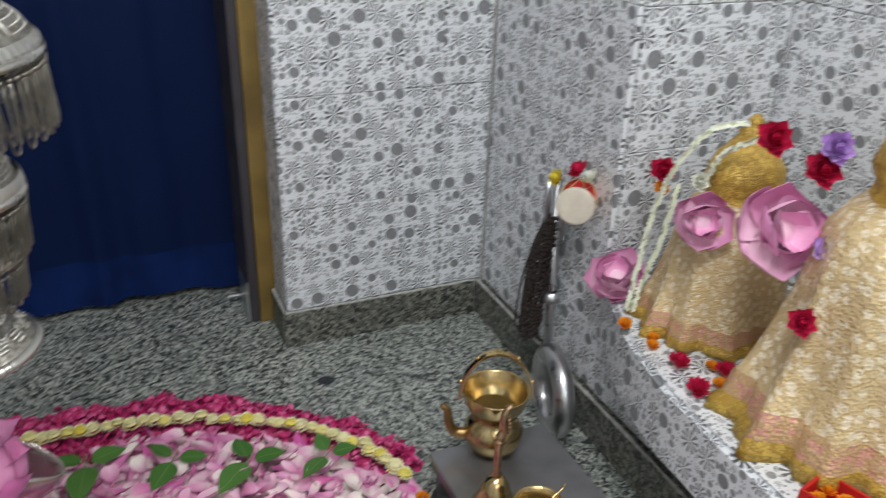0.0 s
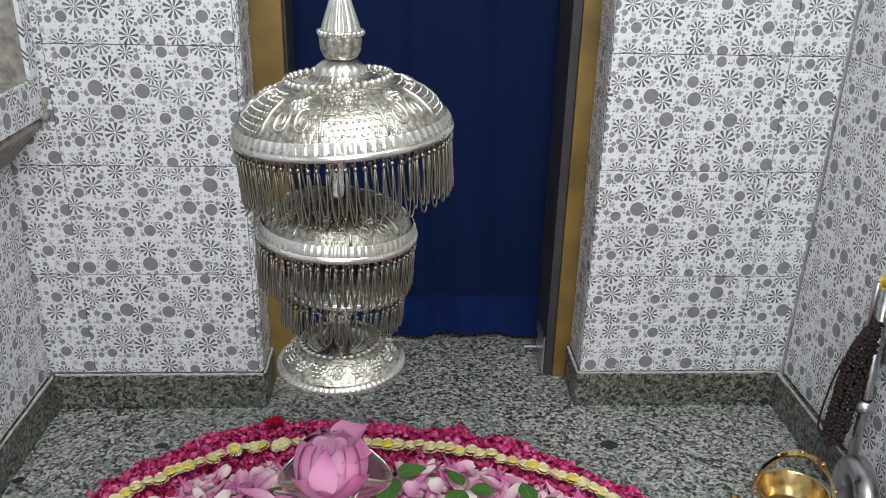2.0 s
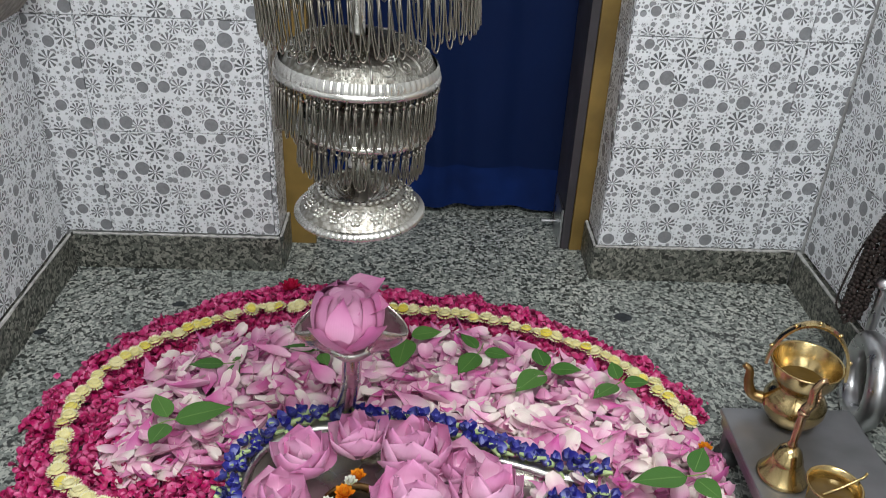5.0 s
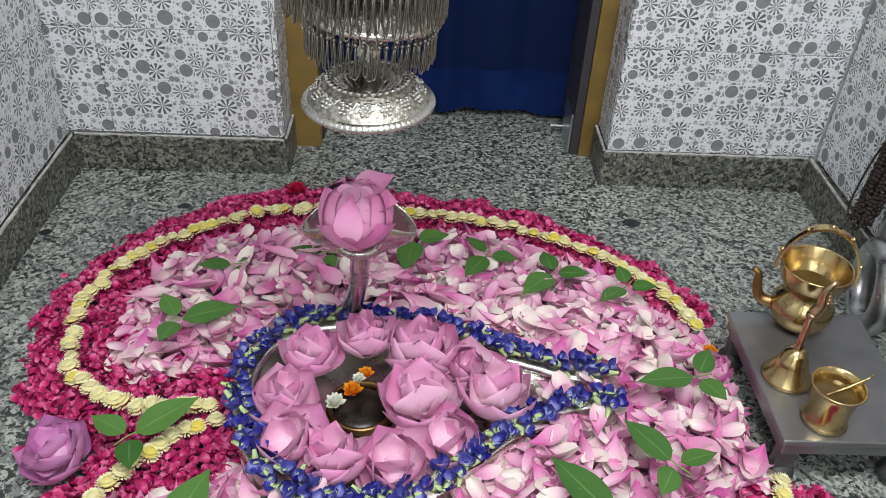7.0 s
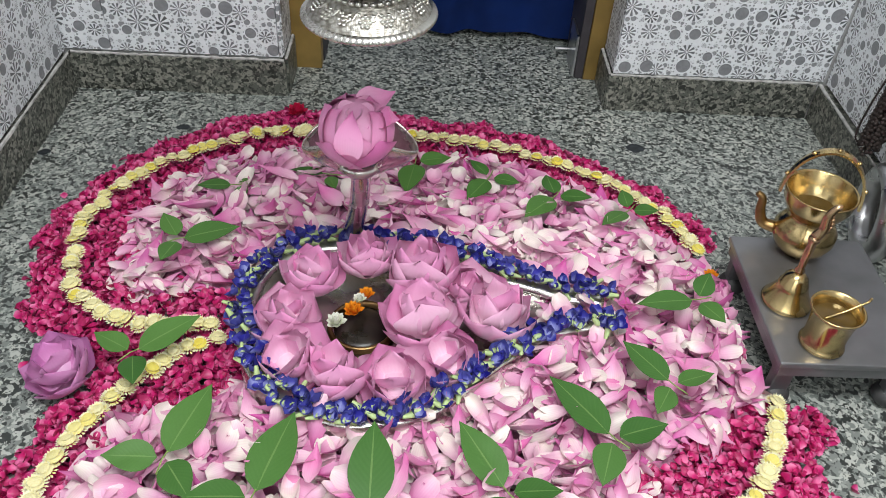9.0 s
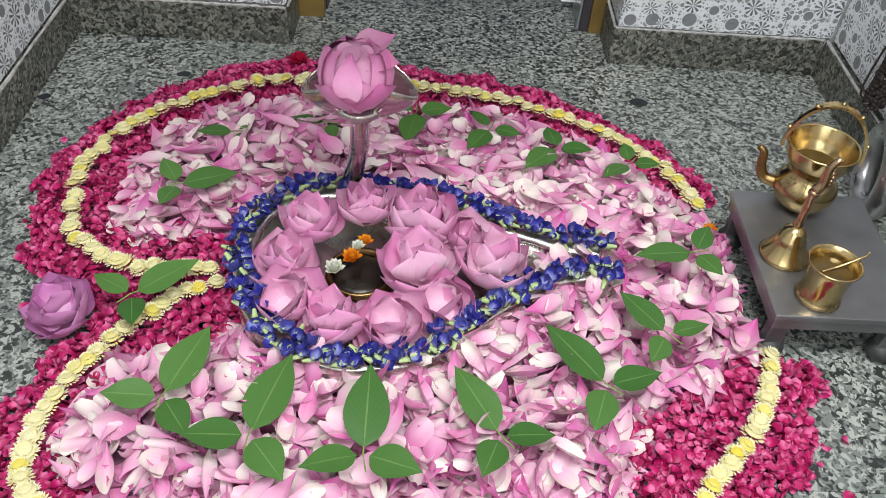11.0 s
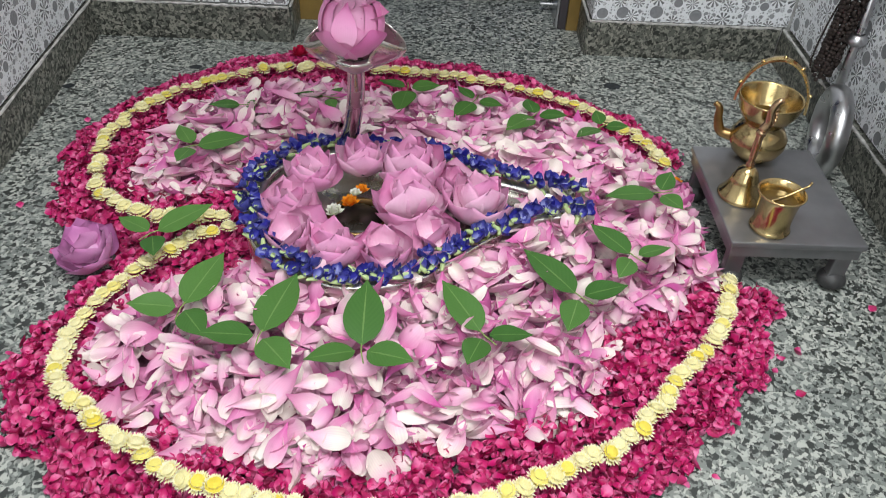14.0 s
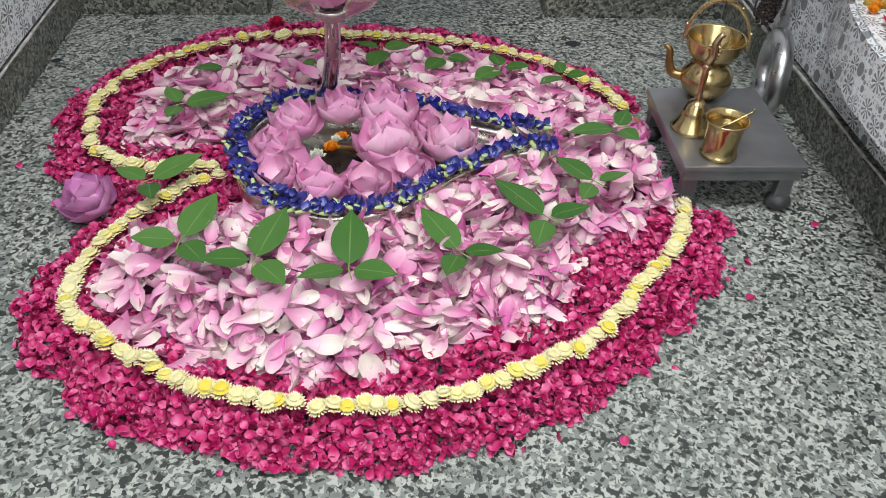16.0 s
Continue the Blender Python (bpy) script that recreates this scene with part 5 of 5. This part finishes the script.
def idol(m, sc, label, sweep):
    """A draped, crowned figure as one plain shape."""
    bm = bmesh.new()
    prof = [(0.150, 0.0, 1), (0.150, 0.012, 1), (0.146, 0.022, 1), (0.145, 0.024, 2), (0.138, 0.052, 2), (0.136, 0.054, 0), (0.128, 0.11, 0), (0.122, 0.17, 0), (0.120, 0.21, 0), (0.114, 0.245, 0), (0.094, 0.272, 0),
            (0.068, 0.285, 1), (0.066, 0.300, 1), (0.072, 0.320, 1), (0.068, 0.345, 1), (0.056, 0.365, 1), (0.046, 0.375, 1), (0.040, 0.385, 1), (0.030, 0.396, 1), (0.026, 0.402, 1), (0.028, 0.408, 1), (0.016, 0.418, 1), (0.012, 0.426, 1), (0.014, 0.431, 1), (0.004, 0.442, 1)]
    steps = 96
    rings = []
    for r, z, mi in prof:
        ringv = []
        for k in range(steps):
            a = 2 * math.pi * k / steps
            fold = 1 + (0.085 * math.sin(a * 9 + 5 * z + 1.5 * math.sin(a * 2)) + 0.045 * math.sin(a * 21 + 20 * z)) * max(0, 1 - z / 0.29)
            flare = 1 + sweep * max(0.0, math.cos(a - 2.6)) ** 3 * max(0, 1 - z / 0.2)
            rr = r * fold * flare * (1 + 0.02 * math.sin(14 * z * 10 + a * 3))
            ringv.append(bm.verts.new((rr * math.cos(a) * (0.95 if z < 0.28 else 1), rr * math.sin(a) * (0.85 if z < 0.28 else 1), z)))
        rings.append(ringv)
    for i, (a, b) in enumerate(zip(rings, rings[1:])):
        for k in range(steps):
            f = bm.faces.new((a[k], a[(k + 1) % steps], b[(k + 1) % steps], b[k]))
            f.material_index = prof[i][2]
    bm.faces.new(list(reversed(rings[0])))
    bm.faces.new(rings[-1])
    ob = mesh_ob("idol", bm, [M_BROCADE, M_GOLDTRIM, M_PINKTRIM], smooth=True)
    ob.matrix_world = m @ Matrix.Scale(sc, 4)
    return tagged(ob, label, "idol", group="idols")


def flower_string(name, pts, r, mat, label, step):
    """A strung garland: many small buds along a hanging line."""
    line = catmull(pts, 10)
    g = thing(name, pose(0, 0, 0), label, "garland")
    me = arrays_mesh("bud", *joined([(petal_arrays(r * 2.2, r * 2.0, 0.5, 0.3, 0.3, 2, 3), Matrix.Rotation(a, 4, "Y") @ Matrix.Translation((0, -r, -r * 0.4))) for a in (0, 2.1, 4.2)]), mat)
    part("string", tube_bm(line, r * 0.40, 7), mat, g, smooth=True)
    for p, d in spaced(line, step):
        o = new("bud", me)
        o.parent = g
        o.matrix_world = Matrix.Translation(p) @ d.to_track_quat("Y", "Z").to_matrix().to_4x4() @ Matrix.Rotation(rng.uniform(0, 6), 4, "Y")


def drum_and_beads():
    """A steel trident stand with a small two-headed drum, tied cloth and hanging bead strings, and a steel ring against the wall."""
    s = thing("trident_stand", pose(0, 0, 0), "slim steel trident stand leaning in the corner against the tiled wall", "stand")
    part("pole", tube_bm([(0.960, -0.490, -0.005), (0.980, -0.446, 0.315), (0.985, -0.413, 0.601)], 0.011, 14), M_STEEL, s, smooth=True)
    part("prong", tube_bm([(0.983, -0.470, 0.421), (0.985, -0.463, 0.527), (0.985, -0.466, 0.591)], 0.008, 10), M_STEEL, s, smooth=True)
    part("prong", tube_bm([(0.983, -0.398, 0.421), (0.985, -0.380, 0.527), (0.985, -0.379, 0.580)], 0.008, 10), M_STEEL, s, smooth=True)
    part("collar", lathe_bm([(0.014, 0.0), (0.024, 0.004), (0.026, 0.015), (0.018, 0.028), (0.014, 0.03)], 24), M_STEEL, s, smooth=True).location = (0.978, -0.449, 0.283)
    part("foot", lathe_bm([(0.001, 0.02), (0.018, 0.018), (0.026, 0.008), (0.028, 0.0)], 28), M_STEEL, s, smooth=True).location = (0.960, -0.490, -0.005)
    d = thing("hand_drum", pose(0.960, -0.543, 0.592, 82, 0, -38), "small two-headed drum with pale skins tied to the stand", "drum")
    d.scale = (0.9, 0.9, 0.9)
    part("shell", lathe_bm([(0.044, -0.055), (0.034, -0.03), (0.022, 0.0), (0.034, 0.03), (0.044, 0.055)], 40), M_CLOTH_RED, d, "red and yellow painted shell", smooth=True)
    for z in (-0.056, 0.056):
        part("skin", lathe_bm([(0.001, z), (0.040, z), (0.046, z * 0.98), (0.047, z * 0.90), (0.043, z * 0.88)] if z > 0 else [(0.043, z * 0.88), (0.047, z * 0.90), (0.046, z * 0.98), (0.040, z), (0.001, z)], 40), M_SKIN, d, "pale hide skin", smooth=True)
    cord = bmesh.new()
    n = 16
    pts = []
    for k in range(n + 1):
        a = 2 * math.pi * k / n
        z = 0.05 if k % 2 else -0.05
        pts.append((0.047 * math.cos(a), 0.047 * math.sin(a), z))
    tube_bm(pts, 0.0012, 5, cord)
    part("cord", cord, M_CORD, d)
    blossom("red_rose", pose(0.990, -0.514, 0.636, -20, -40, 0), 0.030, M_RED, "crimson rose tucked on top of the drum")
    blossom("white_flower", pose(0.990, -0.557, 0.638, -20, -40, 0), 0.024, M_JASMINE, "white flower tucked on top of the drum")
    blossom("yellow_flower", pose(0.960, -0.470, 0.614, 0, -60, 0), 0.024, M_YELLOWF, "yellow flower tied on the drum")
    # bead strings
    b = thing("bead_strings", pose(0, 0, 0), "thick bunch of dark brown prayer beads hanging from the stand", "prayer beads")
    bead = bpy.data.meshes.new("bead")
    bb = ball_bm((0, 0, 0), 0.0058, None, 7, 5)
    bb.to_mesh(bead)
    bb.free()
    bead.materials.append(M_BEADS)
    bead.polygons.foreach_set("use_smooth", [True] * len(bead.polygons))
    rest = bmesh.new()
    for k in range(15):
        a = 2 * math.pi * k / 15
        ox, oy = 0.024 * math.cos(a), 0.022 * math.sin(a)
        bottom = 0.172 + rng.uniform(0, 0.05)
        pts = catmull([(0.975 + ox * 0.4, -0.425 + oy * 0.4, 0.500), (0.955 + ox, -0.425 + oy, 0.42), (0.942 + ox, -0.428 + oy, 0.31), (0.932 + ox * 0.9, -0.432 + oy * 0.9, bottom)], 8)
        for i, (p, dd) in enumerate(spaced(pts, 0.0098)):
            if k % 2 == 0 and math.cos(a) < 0.3:
                o = new("bead", bead)
                o.parent = b
                o.matrix_world = Matrix.Translation(p)
            else:
                ball_bm(p + Vector((rng.gauss(0, 0.002), rng.gauss(0, 0.002), rng.gauss(0, 0.002))), 0.0058, rest, 6, 4)
    core = part("bead_strand", rest, M_BEADS, b, smooth=True)
    core["kind"] = "stuff"
    thin = thing("thin_bead_string", pose(0, 0, 0), "thin loose string of small brown beads beside the thick bunch", "prayer beads")
    tb = bmesh.new()
    for p, dd in spaced(catmull([(0.965, -0.399, 0.472), (0.930, -0.388, 0.341), (0.915, -0.390, 0.213), (0.923, -0.408, 0.198), (0.933, -0.433, 0.310), (0.960, -0.436, 0.461)], 10), 0.006):
        ball_bm(p, 0.0032, tb, 6, 4)
    part("bead_row", tb, M_BEADS, thin, smooth=True)
    r = thing("steel_ring", pose(0.925, -0.578, 0.116, 90, 0, 76), "thick dull steel ring leaning against the skirting", "ring")
    pts = [(0.090 * math.cos(a), 0.090 * math.sin(a), 0) for a in (2 * math.pi * k / 40 for k in range(40))]
    part("hoop", tube_bm(pts, 0.026, 18, None, True), M_STEEL, r, smooth=True)


def cloth_red_material():
    n = Nodes("red_yellow_shell")
    co = n.coords("Object")
    sep = n.add("ShaderNodeSeparateXYZ")
    n.link(co, sep.inputs[0])
    f = n.math("GREATER_THAN", sep.outputs[2], 0.0)
    col = n.mix(f, (0.62, 0.02, 0.02), (0.80, 0.58, 0.03))
    return n.set(color=col, rough=0.5)


M_CLOTH_RED = cloth_red_material()
M_YELLOWF = petal_material("yellow_petal", (0.80, 0.60, 0.05), (0.82, 0.66, 0.05), (0.80, 0.70, 0.10), 0.5, 0.0)


def wall_box():
    """The tiled niche box on the side wall, with a rough cement underside."""
    w = thing("wall_box", pose(0, 0, 0), "tile-faced wall niche box with rough cement edges", "wall niche", kind="structure")
    x1, x0, zb = -0.965, XL - 0.005, 0.850
    soffit = box_bm(x0, -0.95, zb - 0.012, x1 - 0.012, 0.003, zb + 0.006)
    for v in soffit.verts:
        v.co.z -= 0.115 * (x1 - v.co.x) / (x1 - x0)
    part("underside", soffit, M_CEMENT, w)
    part("lower_panel", box_bm(x1 - 0.011, -0.95, zb, x1, 0.003, 0.942, 0.001), M_TILE_BLOCK, w)
    part("end_panel", box_bm(x1 - 0.011, -0.045, 0.9425, x1, 0.003, 1.60, 0.001), M_TILE_BLOCK, w)
    part("far_panel", box_bm(x1 - 0.011, -0.95, 0.9425, x1, -0.60, 1.60, 0.001), M_TILE_BLOCK, w)
    part("top_panel", box_bm(x1 - 0.011, -0.5995, 1.30, x1, -0.0455, 1.60, 0.001), M_TILE_BLOCK, w)
    part("sill", box_bm(x0, -0.60, 0.8705, x1 - 0.0115, -0.046, 0.939, 0.004), M_CEMENT, w)
    part("cheek", box_bm(x0, -0.0455, 0.8705, x1 - 0.0115, 0.003, 1.60, 0.004), M_CEMENT, w)
    part("cap", box_bm(x0, -0.95, 1.601, x1, 0.003, 1.62), M_CEMENT, w)
    blob = bmesh.new()
    r = random.Random(5)
    for k in range(10):
        ball_bm((x1 - 0.004 + r.uniform(-0.01, 0.012), -0.004 + r.uniform(-0.004, 0.004), zb + 0.012 + r.uniform(-0.015, 0.03)), r.uniform(0.005, 0.012), blob, 7, 5)
    part("cement_blob", blob, M_CEMENT, w)


def floor_details():
    for x, y, s in ((0.470, -0.189, 0.024), (-0.730, -0.176, 0.018), (-1.045, -0.311, 0.016)):
        bm = bmesh.new()
        r = random.Random(int(s * 1000))
        n = 11
        bm.faces.new([bm.verts.new((x + s * (0.8 + 0.5 * r.random()) * math.cos(2 * math.pi * k / n), y + s * 0.8 * (0.7 + 0.5 * r.random()) * math.sin(2 * math.pi * k / n), 0.0012)) for k in range(n)])
        bmesh.ops.triangulate(bm, faces=bm.faces)
        tagged(mesh_ob("floor_stain", bm, M_STAIN), "small dark blue-black patch on the granite floor", "stain", kind="structure")


M_STAIN = plain("dark_patch", (0.025, 0.03, 0.035), 0.5, scale=60, vary=0.4)


def dress_idols():
    idol(pose(1.130, -0.842, LEDGE_TOP + 0.001, 0, 0, 0), 1.02, "seated idol draped in cream and gold brocade with a gold crown", 0.15)
    idol(pose(1.150, -1.215, LEDGE_TOP + 0.001, 0, 0, 0), 1.46, "larger seated idol draped in cream brocade with pink and gold borders", 0.22)
    flower_string("jasmine_garland", [(1.115, -0.837, 0.843), (1.065, -0.805, 0.827), (1.030, -0.771, 0.759), (1.015, -0.746, 0.678), (1.000, -0.740, 0.581), (0.985, -0.743, 0.484), (0.970, -0.753, 0.424)], 0.0065, M_JASMINE, "string of pale jasmine buds hanging over the idol", 0.009)
    flower_string("jasmine_garland", [(1.035, -0.768, 0.702), (1.020, -0.767, 0.599), (1.000, -0.755, 0.497), (0.980, -0.757, 0.426)], 0.0065, M_JASMINE, "second string of pale jasmine buds beside the first", 0.009)
    flower_string("jasmine_garland", [(1.070, -0.913, 0.843), (1.045, -0.866, 0.803), (1.035, -0.842, 0.749)], 0.0065, M_JASMINE, "short string of pale jasmine buds across the crown", 0.009)
    lotus("lotus_flower", pose(1.020, -0.862, 0.670, 50, -50, 0), 0.85, "pink lotus pinned on the idol's chest")
    lotus("lotus_flower", pose(1.020, -1.022, 0.721, 50, -45, 20), 1.15, "large pale pink lotus pinned between the idols")
    lotus("lotus_flower", pose(1.020, -0.647, 0.425, 20, -30, 0), 0.98, "pink lotus standing on the ledge corner")
    for x, y, z, r, mat, nm, lb in ((1.065, -0.947, 0.853, 0.035, M_RED, "red_rose", "crimson rose beside the idol's crown"), (1.065, -0.680, 0.700, 0.030, M_RED, "red_rose", "crimson rose beside the idol's shoulder"),
                                    (1.065, -1.058, 0.837, 0.034, M_RED, "red_rose", "crimson rose between the two idols"), (1.065, -1.074, 0.879, 0.030, M_LAV, "lavender_flower", "lavender flower between the two idols"),
                                    (1.035, -1.132, 0.733, 0.030, M_LAV, "lavender_flower", "lavender flower on the larger idol"), (1.055, -0.699, 0.670, 0.018, M_ORANGE, "marigold", "orange marigold at the idol's shoulder"),
                                    (1.035, -0.826, 0.733, 0.020, M_JASMINE, "white_flower", "white flower on the idol's brow"), (0.960, -1.176, 0.645, 0.026, M_RED, "red_rose", "dark red flower on the larger idol")):
        blossom(nm, pose(x, y, z, 50, -50, 0), r, mat, lb)
    for x, y, r, mat, nm, lb in ((0.947, -0.783, 0.018, M_ORANGE, "marigold", "orange marigold lying on the tiled ledge"), (0.950, -0.870, 0.016, M_ORANGE, "marigold", "orange marigold lying on the tiled ledge"), (0.968, -0.850, 0.016, M_ORANGE, "marigold", "orange marigold lying on the tiled ledge"),
                                 (0.955, -0.943, 0.026, M_RED, "red_rose", "crumpled crimson rose lying on the tiled ledge"), (0.938, -1.024, 0.026, M_RED, "red_rose", "crumpled crimson rose lying on the tiled ledge"), (0.985, -1.028, 0.019, M_ORANGE, "marigold", "orange marigold lying on the tiled ledge"),
                                 (1.020, -1.002, 0.026, M_RED, "red_rose", "crumpled crimson rose lying on the tiled ledge"), (1.010, -0.973, 0.017, M_ORANGE, "marigold", "orange marigold lying on the tiled ledge")):
        blossom(nm, pose(x, y, LEDGE_TOP - 0.002, rng.uniform(-15, 15), rng.uniform(-15, 15), 0), r, mat, lb)


def offering_tray():
    t = thing("offering_tray", pose(0.941, -1.345, LEDGE_TOP, 0, 0, 15), "small red tray of orange marigold petals on the ledge", "tray")
    b = bmesh.new()
    box_bm(-0.035, -0.05, 0.0, 0.035, 0.05, 0.006, 0, b)
    for x0, y0, x1, y1 in ((-0.035, -0.05, -0.030, 0.05), (0.030, -0.05, 0.035, 0.05), (-0.0295, -0.05, 0.0295, -0.045), (-0.0295, 0.045, 0.0295, 0.05)):
        box_bm(x0, y0, 0.0062, x1, y1, 0.030, 0, b)
    part("tray_body", b, M_REDBOX, t)
    for k in range(6):
        o = blossom("marigold_head", pose(-0.014 + 0.028 * (k % 2), -0.028 + 0.028 * (k // 2), 0.006), 0.015, M_ORANGE, "", 18, "", "")
        o.parent = t
        o.matrix_basis = pose(-0.014 + 0.028 * (k % 2), -0.028 + 0.028 * (k // 2), 0.007)


M_REDBOX = plain("red_enamel", (0.50, 0.015, 0.015), 0.35, scale=20, vary=0.15)


def small_offerings():
    blossom("marigold", pose(-0.222, -0.920, 0.088), 0.022, M_ORANGE, "orange marigold on the dark stone")
    blossom("marigold", pose(-0.200, -0.880, 0.094), 0.018, M_ORANGE, "orange marigold on the dark stone")
    blossom("white_flower", pose(-0.252, -0.950, 0.086), 0.022, M_JASMINE, "white flower on the dark stone")
    blossom("white_flower", pose(-0.212, -0.898, 0.100), 0.015, M_JASMINE, "white flower on the dark stone")
    blossom("marigold", pose(0.520, -0.745, 0.050), 0.018, M_ORANGE, "orange marigold at the table's edge")
    lotus("lotus_flower", pose(-0.742, -1.030, 0.008, 5, -10, 20), 1.08, "purple-pink lotus lying on the floor at the notch of the garland", M_LOTUS_PURPLE)
    blossom("rose", pose(-0.437, -0.125, 0.015), 0.030, M_RED, "crimson rose head at the back of the petal border")
    # half-open lotus bud at the table's edge
    lotus("lotus_bud", pose(0.518, -0.805, 0.035, 0, 0, 0), 0.75, "pale green-white lotus bud standing beside the table", M_LOTUS, 0.1, 4, 5)


canopy()
silver_base()
lotus_bed()
rose_carpet()
yellow_garland()
blue_garland()
lotus_ring()
cobra()
bud_flower()
bel_leaves()
low_table()
lota()
hand_bell()
brass_cup()
ledge()
dress_idols()
drum_and_beads()
offering_tray()
wall_box()
small_offerings()
floor_details()


# ---- granite slabs of the floor ----
def floor_slabs():
    ys = [-3.3, -2.05, -1.318, -0.620, 0.95]
    xs = [XL - 0.3, 0.16, 1.75]
    for j in range(4):
        for i in range(2):
            bm = box_bm(xs[i] + 0.0007, ys[j] + 0.0007, -0.0045, xs[i + 1] - 0.0007, ys[j + 1] - 0.0007, 0.0)
            o = part("slab", bm, M_FLOOR, floor)


floor_slabs()


# tiles on the walls
tile_run(wall_back_left, (XL - 0.010, 0.0175, 0), (1, 0, 0), 0.1165, 0.5922, 0.108, 1.94, 0.130)
tile_run(wall_back_right, (0.4208, 0.0175, 0), (1, 0, 0), 0.1135, 0.5932, 0.108, 1.94, 0.4512)
tile_run(wall_left, (XL - 0.012, -2.80, 0), (0, 1, 0), 0.1165, 2.80, 0.108, 1.94, 0.40)
tile_run(wall_right, (XR + 0.012, 0.0, 0), (0, -1, 0), 0.1135, -NICHE, 0.108, 1.94, 0.30)
tile_run(wall_right_low, (XR + 0.012, NICHE, 0), (0, -1, 0), 0.1135, 2.0, 0.108, 0.36, 0.05)
tile_run(wall_niche, (1.42, NICHE, 0), (0, -1, 0), 0.1135, 2.0, 0.415, 1.94, 0.45)
tile_run(wall_right, (XR + 0.013, NICHE, 0), (1, 0, 0), 0.1135, 0.376, 0.415, 1.94, 0.376)
# reveals of the doorway
tile_run(wall_back_left, (-0.495, 0.0178, 0), (0, 1, 0), 0.1165, Y_DOOR - 0.02, 0.108, 1.94, Y_DOOR - 0.02)
tile_run(wall_back_right, (0.430, Y_DOOR - 0.002, 0), (0, -1, 0), 0.1135, Y_DOOR - 0.02, 0.108, 1.94, Y_DOOR - 0.02)
